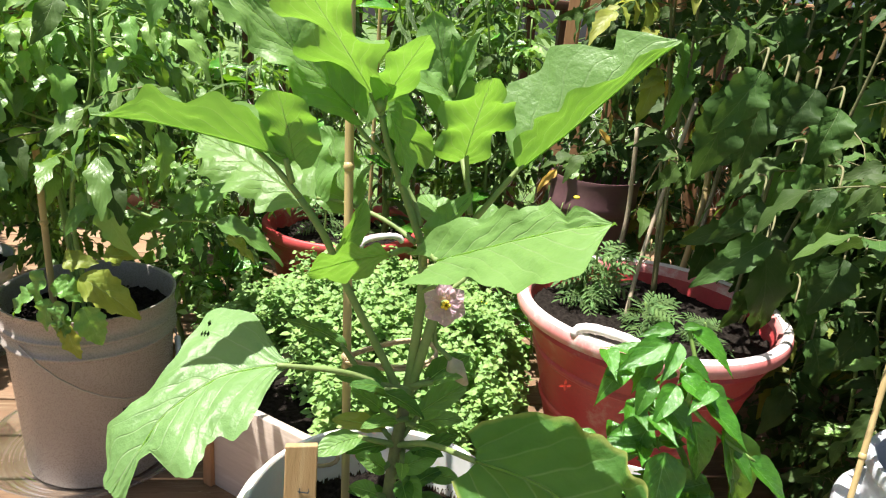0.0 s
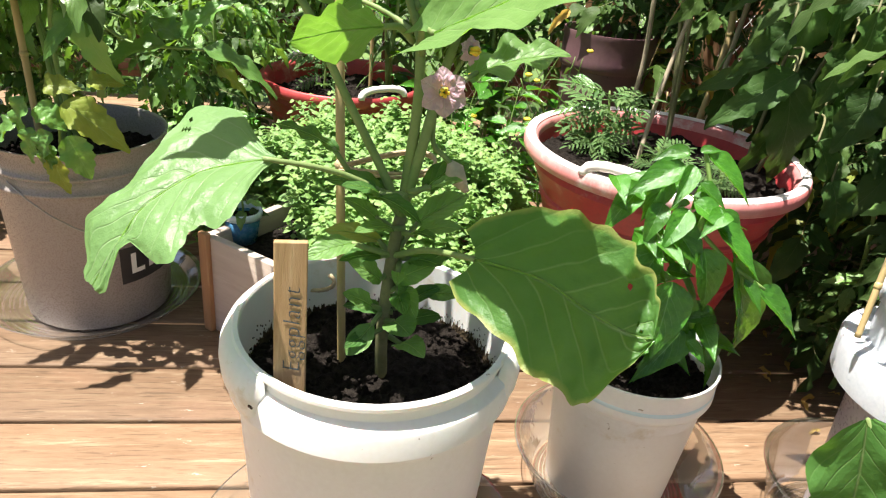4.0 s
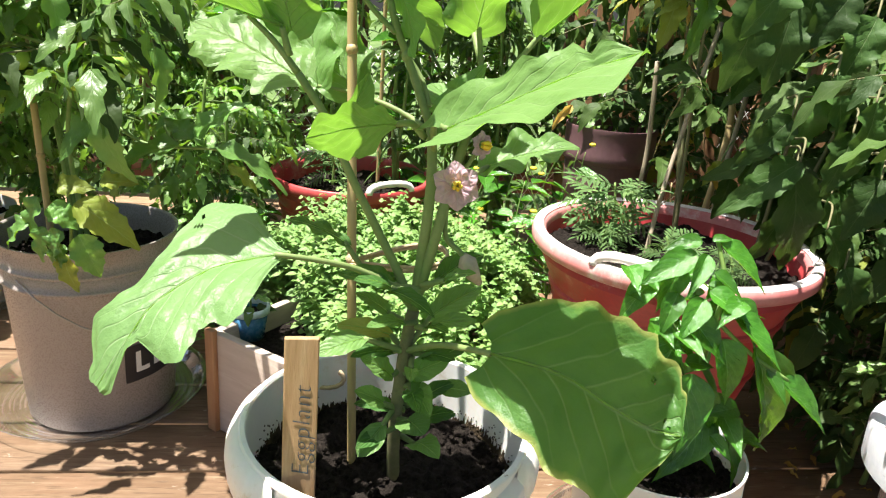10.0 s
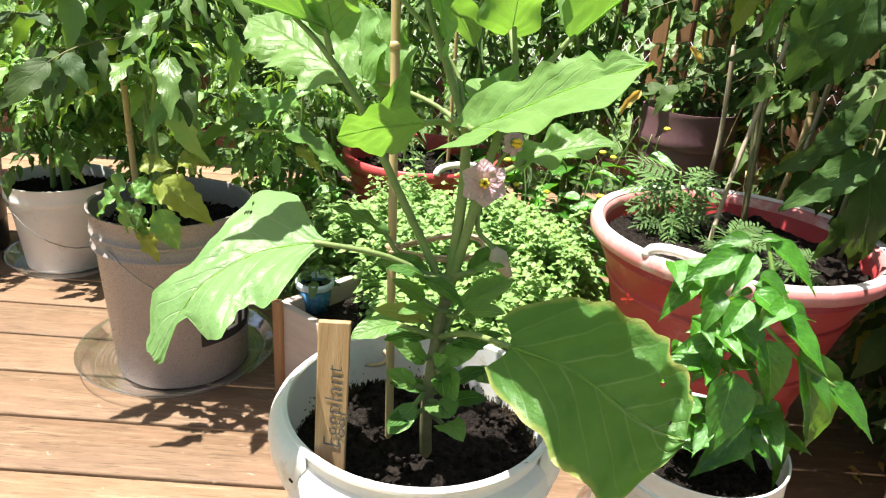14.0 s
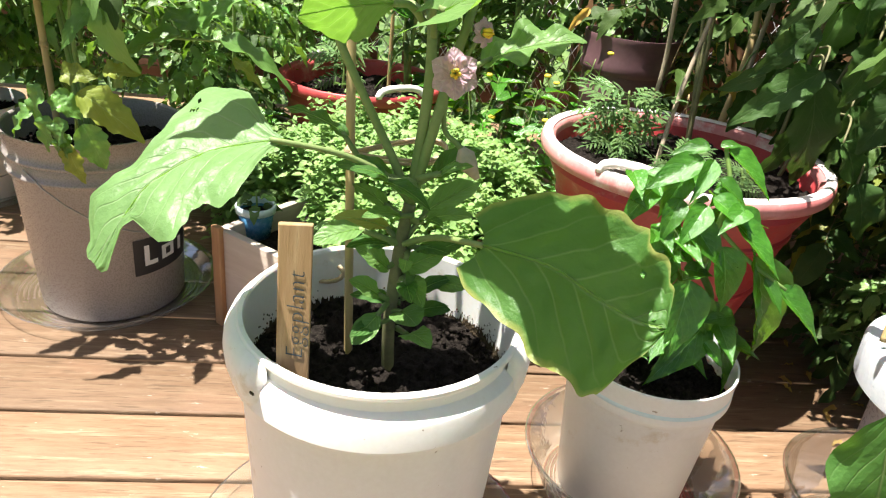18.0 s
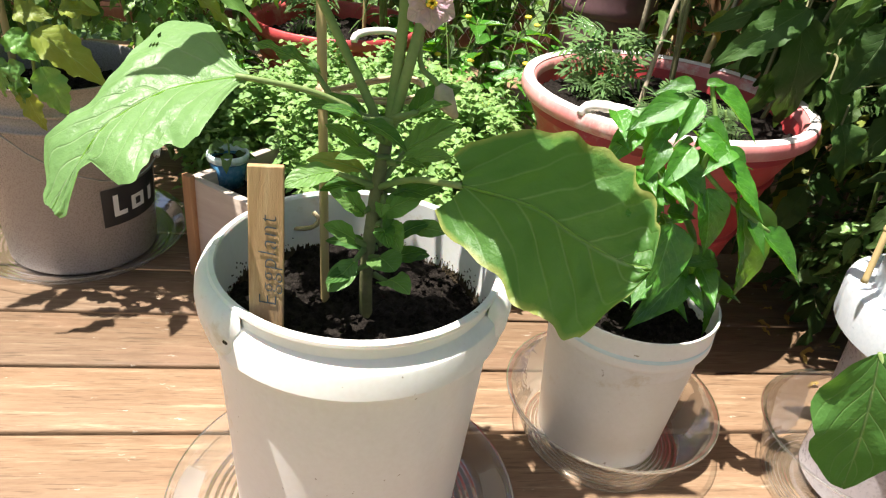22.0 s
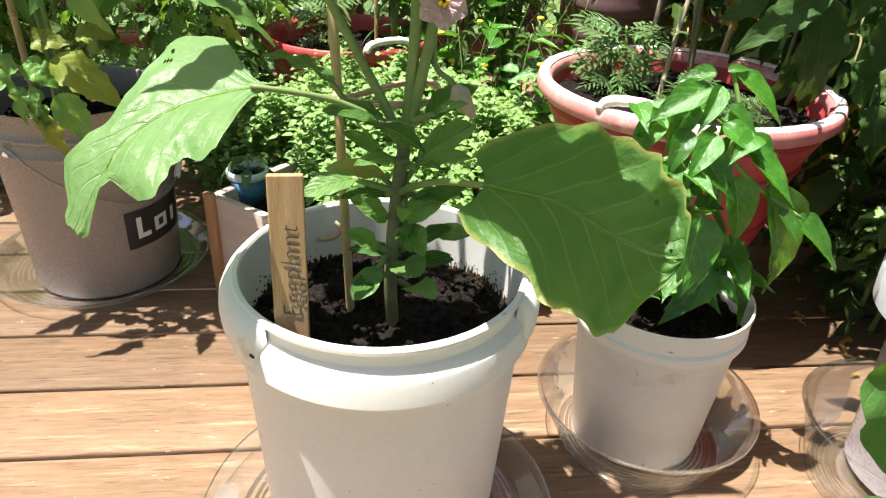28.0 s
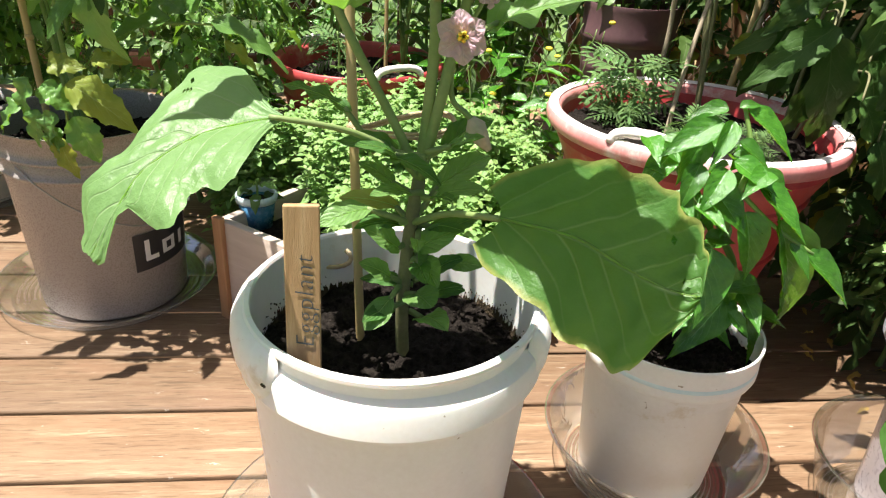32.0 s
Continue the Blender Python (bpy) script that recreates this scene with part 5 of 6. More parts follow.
# ---- tomato in the grey bucket ----
TOM = vine((-0.512, 0.615, 0.305), 0.72, 96, 0.26, "leafy tomato plant with clusters of green tomatoes", "plant", 41, TOMS + TOMD[:2], lean=(-0.02, 0.06), size=(0.5, 0.9), stems=3, bare=0.45, r0=0.005)
T0 = Vector((-0.512, 0.615, 0.305))
part("stem", stalk([Vector((-0.4281, 0.5124, 0.4486)) - T0, Vector((-0.4256, 0.5368, 0.5812)) - T0, Vector((-0.4436, 0.5734, 0.7157)) - T0, Vector((-0.5101, 0.6100, 0.8167)) - T0], 0.0075, 0.004), STEM_T, TOM)
part("truss", stalk([Vector((-0.4352, 0.5490, 0.6593)) - T0, Vector((-0.4910, 0.5490, 0.6743)) - T0, Vector((-0.5551, 0.5612, 0.6864)) - T0, Vector((-0.6098, 0.5734, 0.7038)) - T0], 0.0035, 0.0025), STEM_T, TOM)
for p, s in (((-0.4168, 0.5368, 0.6543), 1.0), ((-0.5754, 0.5612, 0.6545), 1.0), ((-0.5644, 0.5978, 0.6488), 0.9), ((-0.4956, 0.5490, 0.6394), 0.95), ((-0.4904, 0.5612, 0.6250), 0.9), ((-0.4710, 0.5734, 0.6401), 0.9), ((-0.4570, 0.6100, 0.7821), 0.5), ((-0.6394, 0.6100, 0.5736), 1.0), ((-0.5803, 0.5978, 0.6369), 0.9)):
    f = part("tomato", lathe([(0, -0.019), (0.010, -0.0175), (0.0185, -0.009), (0.0208, 0.0), (0.0185, 0.009), (0.011, 0.0155), (0.004, 0.0155), (0, 0.014)], 24), FRUIT, TOM, "unripe green tomato", m=scaled(Matrix.Translation(Vector(p) - T0), s))
    part("calyx", lathe([(0, 0.018), (0.004, 0.016), (0.009, 0.0175), (0.008, 0.0185)], 10), STEM_T, f)
for b, t, w, n, mt in (((-0.446, 0.400, 0.420), (-0.418, 0.395, 0.352), 0.058, (0.1, -0.7, 0.7), L_TOM), ((-0.4496, 0.410, 0.467), (-0.362, 0.400, 0.418), 0.070, (0.1, -0.7, 0.7), L_YEL), ((-0.476, 0.420, 0.489), (-0.433, 0.410, 0.496), 0.042, (0, -0.8, 0.6), L_YEL), ((-0.420, 0.430, 0.494), (-0.374, 0.430, 0.504), 0.036, (0, -0.7, 0.7), L_YEL), ((-0.469, 0.400, 0.425), (-0.499, 0.390, 0.382), 0.048, (-0.2, -0.7, 0.7), L_TOM),
                       ((-0.483, 0.400, 0.463), (-0.444, 0.390, 0.442), 0.048, (0, -0.6, 0.8), L_TOM), ((-0.472, 0.405, 0.402), (-0.488, 0.395, 0.362), 0.036, (0, -0.8, 0.5), L_TOM), ((-0.505, 0.420, 0.470), (-0.537, 0.410, 0.412), 0.044, (-0.2, -0.7, 0.7), L_TOM), ((-0.476, 0.410, 0.385), (-0.466, 0.402, 0.318), 0.038, (0, -0.9, 0.3), L_YEL), ((-0.498, 0.415, 0.425), (-0.520, 0.405, 0.372), 0.040, (-0.1, -0.8, 0.6), L_TOM),
                       ((-0.5259, 0.4270, 0.4290), (-0.5788, 0.4270, 0.3980), 0.05, (0, -0.5, 0.9), L_TOM), ((-0.3050, 0.4514, 0.5519), (-0.4020, 0.4270, 0.5490), 0.062, (0, -0.35, 1), L_TOM), ((-0.2527, 0.4514, 0.5517), (-0.1410, 0.4514, 0.5280), 0.06, (0, -0.3, 1), L_TOM), ((-0.2880, 0.4758, 0.5617), (-0.2336, 0.4758, 0.6309), 0.05, (-0.3, -0.6, 0.6), L_TOM), ((-0.2926, 0.4758, 0.5567), (-0.3293, 0.4880, 0.5942), 0.05, (0.2, -0.6, 0.7), L_TOM), ((-0.4165, 0.4758, 0.5971), (-0.4823, 0.4270, 0.5478), 0.05, (0.2, -0.5, 0.8), L_TOM), ((-0.2436, 0.5002, 0.5120), (-0.1907, 0.4880, 0.4881), 0.03, (0, -0.4, 0.9), L_YEL)):
    d = Vector(t) - Vector(b)
    part("leaflet", blade(bmesh.new(), d.length * 1.1, w * 1.05, "tomato", 0.26, 0.45, 0.005, 2.5, 0.125, 5.5, 0, 0, 28, 10, int(1000 * abs(b[0])), quilt=0.0016), mt, TOM, m=frame_of(Vector(b) - T0, d, n))
part("leaf_stalk", stalk([Vector((-0.4268, 0.5368, 0.5616)) - T0, Vector((-0.3644, 0.5124, 0.5372)) - T0, Vector((-0.2594, 0.4880, 0.5410)) - T0, Vector((-0.1861, 0.4880, 0.5287)) - T0], 0.003, 0.0016), STEM_T, TOM)
part("leaf_stalk", stalk([Vector((-0.5595, 0.6100, 0.2094)) - T0, Vector((-0.4924, 0.4880, 0.3837)) - T0, Vector((-0.4743, 0.4514, 0.4501)) - T0], 0.003, 0.002), STEM_T, TOM)
cane("bamboo_cane", [(-0.57, 0.60, 0.28), (-0.58, 0.61, 0.7), (-0.59, 0.62, 1.15)], 0.006, BAMBOO, "bamboo cane among the tomato stems", (0.3, 0.6))

# ---- pepper ----
PEP = thing("pepper_plant", (0.378, 0.118, 0.215), "bushy pepper plant with glossy pointed leaves", "plant")
P0 = Vector((0.378, 0.118, 0.215))


def pep_leaf(base, tip, normal, w=1.0):
    d = Vector(tip) - Vector(base)
    m = frame_of(Vector(base) - P0, d, normal) @ Matrix.Diagonal((d.length * w, d.length, d.length, 1))
    part("leaf", rnd.choice(PEPS), None, PEP, m=m)


part("stem", stalk([(0, 0, -0.03), Vector((0.4313, 0.1000, 0.3228)) - P0, Vector((0.4134, 0.1100, 0.3815)) - P0, Vector((0.3805, 0.1200, 0.4445)) - P0], 0.006, 0.004), STEM_T, PEP)
part("stem", stalk([Vector((0.4134, 0.1100, 0.3815)) - P0, Vector((0.4008, 0.0800, 0.4547)) - P0, Vector((0.4134, 0.1000, 0.4954)) - P0, Vector((0.4038, 0.1200, 0.5421)) - P0], 0.004, 0.0025), STEM_T, PEP)
part("stem", stalk([Vector((0.3934, 0.1200, 0.3919)) - P0, Vector((0.3503, 0.1400, 0.4577)) - P0, Vector((0.3417, 0.1500, 0.4827)) - P0], 0.0035, 0.002), STEM_T, PEP)
part("stem", stalk([Vector((0.4008, 0.0800, 0.4547)) - P0, Vector((0.4409, 0.0600, 0.4217)) - P0, Vector((0.4858, 0.0400, 0.3960)) - P0], 0.003, 0.002), STEM_T, PEP)
for b, t, n, w in (((0.3837, 0.1200, 0.5415), (0.3352, 0.1200, 0.5335), (0, -0.6, 0.8), 0.9), ((0.4081, 0.1200, 0.5390), (0.4736, 0.0900, 0.4937), (0.3, -0.6, 0.8), 0.9), ((0.3971, 0.1200, 0.5419), (0.4286, 0.1200, 0.5507), (0, -0.5, 0.9), 0.9),
                   ((0.3757, 0.1100, 0.5279), (0.3035, 0.1000, 0.4895), (-0.3, -0.6, 0.7), 0.9), ((0.3834, 0.1000, 0.5313), (0.3547, 0.0700, 0.4853), (0, -0.8, 0.5), 0.8), ((0.3560, 0.1000, 0.4804), (0.3297, 0.0700, 0.4369), (-0.2, -0.8, 0.6), 1.0),
                   ((0.3841, 0.0800, 0.4920), (0.4327, 0.0500, 0.4647), (0.2, -0.7, 0.7), 1.1), ((0.3801, 0.0800, 0.4819), (0.3438, 0.0500, 0.4394), (-0.2, -0.8, 0.6), 1.0), ((0.4082, 0.0700, 0.4345), (0.4381, 0.0400, 0.3468), (0.1, -0.9, 0.4), 0.95),
                   ((0.4163, 0.0700, 0.4661), (0.4810, 0.0400, 0.4105), (0.4, -0.7, 0.6), 0.9), ((0.4456, 0.0600, 0.4290), (0.5289, 0.0300, 0.2679), (0.3, -0.9, 0.3), 0.7), ((0.4792, 0.0450, 0.3933), (0.5521, 0.0200, 0.3397), (0.3, -0.6, 0.8), 0.95),
                   ((0.4610, 0.0500, 0.4052), (0.4822, 0.0200, 0.3702), (0.1, -0.8, 0.5), 0.8), ((0.3851, 0.0800, 0.3814), (0.3673, 0.0400, 0.2790), (-0.1, -0.9, 0.4), 1.1), ((0.4443, 0.0900, 0.3122), (0.4891, 0.0500, 0.2273), (0.5, -0.6, 0.6), 1.2),
                   ((0.4293, 0.0900, 0.3122), (0.3628, 0.0500, 0.2378), (-0.2, -0.9, 0.4), 0.9), ((0.3960, 0.0900, 0.2955), (0.3179, 0.0800, 0.2599), (-0.1, -0.7, 0.7), 0.9), ((0.4077, 0.0900, 0.2784), (0.3574, 0.0600, 0.2303), (-0.2, -0.9, 0.4), 0.9),
                   ((0.3593, 0.1400, 0.4652), (0.3106, 0.1500, 0.4961), (-0.1, -0.5, 0.9), 0.9), ((0.3460, 0.1500, 0.4792), (0.2915, 0.1200, 0.4320), (-0.2, -0.7, 0.7), 0.9), ((0.3715, 0.1100, 0.4042), (0.3391, 0.0900, 0.3524), (-0.3, -0.8, 0.5), 1.0),
                   ((0.3653, 0.0800, 0.4610), (0.4111, 0.0500, 0.4120), (0.1, -0.8, 0.6), 1.2), ((0.3650, 0.1200, 0.5076), (0.3352, 0.1000, 0.4521), (-0.1, -0.8, 0.5), 1.0), ((0.3962, 0.1000, 0.5085), (0.4337, 0.0800, 0.4830), (0.2, -0.6, 0.8), 1.0), ((0.4202, 0.0800, 0.4827), (0.4615, 0.0600, 0.4220), (0.3, -0.7, 0.6), 1.0), ((0.3980, 0.0800, 0.3583), (0.4406, 0.0600, 0.2980), (0.1, -0.8, 0.5), 1.0)):
    pep_leaf(b, t, n, w)
q = random.Random(77)
for k in range(78):
    c = Vector((q.uniform(-0.07, 0.08), q.uniform(-0.05, 0.05), q.uniform(0.04, 0.29)))
    a = q.uniform(0, 6.28)
    way = Vector((math.cos(a), math.sin(a) - 0.2, q.uniform(-0.6, 0.3)))
    part("leaf", q.choice(PEPS), None, PEP, m=scaled(frame_of(c, way, (q.uniform(-0.3, 0.3), q.uniform(-0.9, -0.1), 1)), q.uniform(0.03, 0.064)))
for k in range(4):
    part("blossom_petal", blade(bmesh.new(), 0.009, 0.006, "oval", 0.2, 0.3, 0.001, 2, 0.03, 2, 0, 0, 6, 4, k), REDBIT, PEP, "bright red petal", m=frame_of(Vector((0.2601, 0.1500, 0.4388)) - P0, (math.cos(k * 1.6), -0.3, math.sin(k * 1.6)), (0, -1, 0.2)))

# ---- herbs: uncountable small leaves ----
q = random.Random(5)


def herb_field(name, label, n, inside, size, seed, material):
    q = random.Random(seed)
    bm = bmesh.new()
    sprigs = 0
    while sprigs < n:
        p = inside(q)
        if p is None:
            continue
        sprigs += 1
        base, top = p
        lean = Vector((q.uniform(-0.5, 0.5), q.uniform(-0.6, 0.3), 1)).normalized()
        for k in range(5):
            c = Vector((base.x, base.y, top)) - lean * 0.014 * k
            for s in (0, 1):
                a = q.uniform(0, 0.6) + k * 1.57 + s * 3.14
                way = Vector((math.cos(a), math.sin(a), q.uniform(-0.35, 0.6)))
                blade(bm, size * q.uniform(0.55, 1.1) * (0.7 + 0.1 * k), size * q.uniform(0.6, 0.85), "round", 0.2, 0.4, 0, 1, 0, 1, 0, 0, 3, 2, 1, frame_of(c, way, (q.uniform(-0.6, 0.6), q.uniform(-0.9, 0.4), 1)))
    return tagged(part(name, bm, material, None), label, "herbs", kind="stuff")


def herb_inside(q):
    x, y = q.uniform(-0.36, 0.44), q.uniform(0.30, 1.08)
    if math.hypot(x - 0.522, y - 0.485) < 0.245:
        return None
    dx, dy = (x - 0.03) / 0.36, (y - 0.69) / 0.35
    d = dx * dx + dy * dy
    if d > 1 + 0.35 * noise.noise(Vector((x * 9, y * 9, 3))):
        return None
    if x < -0.08 and y < (0.53 if x > -0.13 else 0.665):
        return None
    top = 0.24 + 0.10 * (1 - d) - (0.16 * max(0, d - 0.75) / 0.25 if x > 0.05 and y > 0.62 else 0) + 0.08 * noise.noise(Vector((x * 9, y * 9, 0))) + 0.06 * noise.noise(Vector((x * 24, y * 24, 8))) + (0.07 * q.random() if q.random() < 0.06 else 0)
    return Vector((x, y, 0)), top - (q.random() ** 2) * 0.10


herb_field("herb_patch", "dense bright green oregano spilling over the planter", 4300, herb_inside, 0.0188, 61, L_HERB)


# ---- finely cut marigold foliage in the red tub ----
def fern(seed, size):
    q = random.Random(seed)
    bm = bmesh.new()
    tube([(0, size * k / 5, -0.25 * size * (k / 5) ** 2) for k in range(6)], size * 0.012, 4, bm)
    for k in range(6):
        u = 0.2 + 0.14 * k
        for s in (-1, 1):
            p = Vector((0, size * u, -0.25 * size * u * u))
            ln = size * 0.40 * (1 - 0.7 * abs(u - 0.45))
            way = Vector((s, 0.75, q.uniform(-0.15, 0.25)))
            blade(bm, ln, ln * 0.36, "oval", 0.25, 0.3, 0, 1, 0.12, 4, 0, 0, 6, 2, k, frame_of(p, way, (0, 0, 1)))
    blade(bm, size * 0.32, size * 0.12, "oval", 0.2, 0.3, 0, 1, 0.12, 4, 0, 0, 6, 2, 3, frame_of((0, size * 0.95, -0.23 * size), (0, 1, -0.2), (0, 0, 1)))
    return bm


FERNS = [shared("fern_leaf", fern(k, 1.0), [L_MARI]) for k in range(4)]


def marigold(at, n, spread, height, seed, label):
    q = random.Random(seed)
    t = thing("marigold", at, label, "plant", "marigolds in the tubs")
    part("stem", stalk([(0, 0, -0.02), (0.005, 0, height * 0.5), (0, 0.01, height)], 0.004, 0.002), STEM_T, t)
    for k in range(n):
        a, h = q.uniform(0, 6.28), q.uniform(0.15, 1) * height
        way = Vector((math.cos(a), math.sin(a), q.uniform(-0.5, 0.7)))
        part("leaf", q.choice(FERNS), None, t, m=scaled(frame_of((0, 0, h), way, (q.uniform(-0.4, 0.4), q.uniform(-0.9, 0.1), 1)), spread * q.uniform(0.7, 1.1)))
    return t


marigold((0.455, 0.60, 0.37), 40, 0.085, 0.12, 71, "young marigold with finely cut leaves in a red tub")
marigold((0.51, 0.46, 0.372), 30, 0.06, 0.06, 72, "low marigold with finely cut leaves in a red tub")
marigold((0.425, 0.56, 0.372), 18, 0.06, 0.06, 74, "low marigold with finely cut leaves in a red tub")
marigold((0.60, 0.40, 0.372), 24, 0.05, 0.05, 75, "low marigold with finely cut leaves in a red tub")
marigold((-0.10, 1.14, 0.295), 16, 0.09, 0.12, 73, "small leafy plant in the far red tub")

# ---- stakes and vines behind ----
cane("grey_cane", [(0.4959, 0.5124, 0.3706), (0.5329, 0.5612, 0.5127), (0.6032, 0.6100, 0.7932)], 0.0042, CANE_GREY, "thin grey garden stake leaning in a red tub")
cane("grey_cane", [(0.5653, 0.7564, 0.4225), (0.5712, 0.7564, 0.5316), (0.5598, 0.7564, 0.7095)], 0.005, CANE_GREY, "grey garden stake in a red tub")
cane("grey_cane", [(0.6959, 0.6710, 0.3752), (0.7107, 0.6832, 0.5137), (0.7427, 0.7076, 0.7169)], 0.005, CANE_GREY, "grey garden stake among the vines")
cane("bamboo_cane", [(0.6883, 0.6954, 0.3778), (0.7290, 0.7320, 0.5714), (0.7282, 0.7564, 0.6996)], 0.007, BAMBOO, "thick bamboo stake among the vines", (0.3, 0.6))
sp0, sc1 = Vector((0.6178, 0.0200, 0.4030)), Vector((0.6417, 0.0500, 0.5371))
cane("bamboo_cane", [sp0 - (sc1 - sp0) * 0.4, sp0, sc1, sc1 + (sc1 - sp0) * 1.5], 0.004, BAMBOO, "bamboo cane in a pale bucket", (0.4,))
cane("bamboo_cane", [(0.02, 1.16, 0.28), (0.02, 1.17, 0.7), (0.02, 1.17, 1.2)], 0.005, BAMBOO, "bamboo cane in the far red tub", (0.4,))

q = random.Random(9)
G = "tomato vines along the railing"
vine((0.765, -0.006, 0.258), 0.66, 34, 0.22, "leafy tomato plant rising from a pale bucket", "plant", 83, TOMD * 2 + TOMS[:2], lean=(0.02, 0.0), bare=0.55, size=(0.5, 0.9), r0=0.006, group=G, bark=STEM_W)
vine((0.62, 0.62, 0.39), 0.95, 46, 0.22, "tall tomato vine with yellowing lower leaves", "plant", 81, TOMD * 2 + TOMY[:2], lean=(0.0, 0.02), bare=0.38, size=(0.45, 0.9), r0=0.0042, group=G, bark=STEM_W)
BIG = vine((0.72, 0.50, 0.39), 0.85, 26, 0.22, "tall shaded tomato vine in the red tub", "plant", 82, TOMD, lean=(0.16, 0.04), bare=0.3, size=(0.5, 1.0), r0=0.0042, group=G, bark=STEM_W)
B0 = Vector((0.72, 0.50, 0.39))
for b, t, w, n, mt in (((0.7879, 0.5612, 0.7100), (0.7522, 0.5368, 0.5638), 0.09, (-0.3, -0.8, 0.5), L_TOM), ((0.8974, 0.4880, 0.8524), (0.8258, 0.4636, 0.7572), 0.08, (-0.2, -0.6, 0.8), L_TOM), ((0.6561, 0.5856, 0.8343), (0.6702, 0.5612, 0.6701), 0.14, (0.2, -0.9, 0.3), L_TOMD), ((0.9698, 0.4392, 0.5113), (0.8785, 0.4270, 0.4562), 0.06, (0, -0.5, 0.9), L_TOM), ((0.8538, 0.5490, 0.7382), (0.8654, 0.5246, 0.6792), 0.05, (0, -0.7, 0.7), L_TOM), ((0.5419, 0.6100, 0.9040), (0.5946, 0.5856, 0.8092), 0.07, (0.1, -0.6, 0.7), L_TOM), ((0.5686, 0.6100, 0.8560), (0.5624, 0.5856, 0.7232), 0.05, (0.2, -0.7, 0.6), L_TOM), ((0.7624, 0.5368, 0.5239), (0.7220, 0.5124, 0.4373), 0.09, (0.1, -0.9, 0.4), L_TOMD), ((0.5268, 0.6344, 0.8406), (0.5017, 0.6100, 0.7417), 0.05, (0, -0.7, 0.7), L_YEL), ((0.6462, 0.6344, 0.8181), (0.6340, 0.6100, 0.7126), 0.035, (0.4, -0.7, 0.5), L_YEL), ((0.6868, 0.5368, 0.9471), (0.7383, 0.5124, 0.8574), 0.12, (0.1, -0.8, 0.5), L_TOMD), ((0.6462, 0.6100, 0.9326), (0.7041, 0.5856, 0.8685), 0.08, (0.1, -0.6, 0.8), L_TOM), ((0.6595, 0.6100, 0.5421), (0.6335, 0.6100, 0.4926), 0.03, (0.1, -0.6, 0.8), L_YEL), ((0.6883, 0.5612, 0.5931), (0.7233, 0.5368, 0.4391), 0.10, (0.1, -0.9, 0.3), L_TOMD), ((0.7180, 0.4880, 0.5611), (0.7882, 0.4636, 0.3658), 0.10, (0.2, -0.9, 0.3), L_TOMD), ((0.7968, 0.4880, 0.5870), (0.8044, 0.4636, 0.4376), 0.11, (-0.1, -0.9, 0.3), L_TOMD), ((0.6715, 0.5856, 0.5148), (0.6589, 0.5734, 0.4340), 0.07, (0, -0.8, 0.5), L_TOMD), ((0.8915, 0.5124, 0.5612), (0.8766, 0.4880, 0.4292), 0.10, (0, -0.9, 0.3), L_TOMD)):
    d = Vector(t) - Vector(b)
    part("leaflet", blade(bmesh.new(), d.length * 1.05, w * (0.9 if mt is L_TOMD else 1.1), "tomato", 0.25, 0.35, 0.008, 2.5, 0.14, 4.5, 0, 0, 24, 10, int(1000 * abs(b[0])), quilt=0.002), mt, BIG, m=frame_of(Vector(b) - B0, d, n))
    part("leaf_stalk", stalk([Vector(b) - B0 + Vector((0.05, 0.06, 0.03)), Vector(b) - B0 + Vector((0.02, 0.02, 0.025)), Vector(b) - B0], 0.002, 0.0015), STEM_T, BIG)
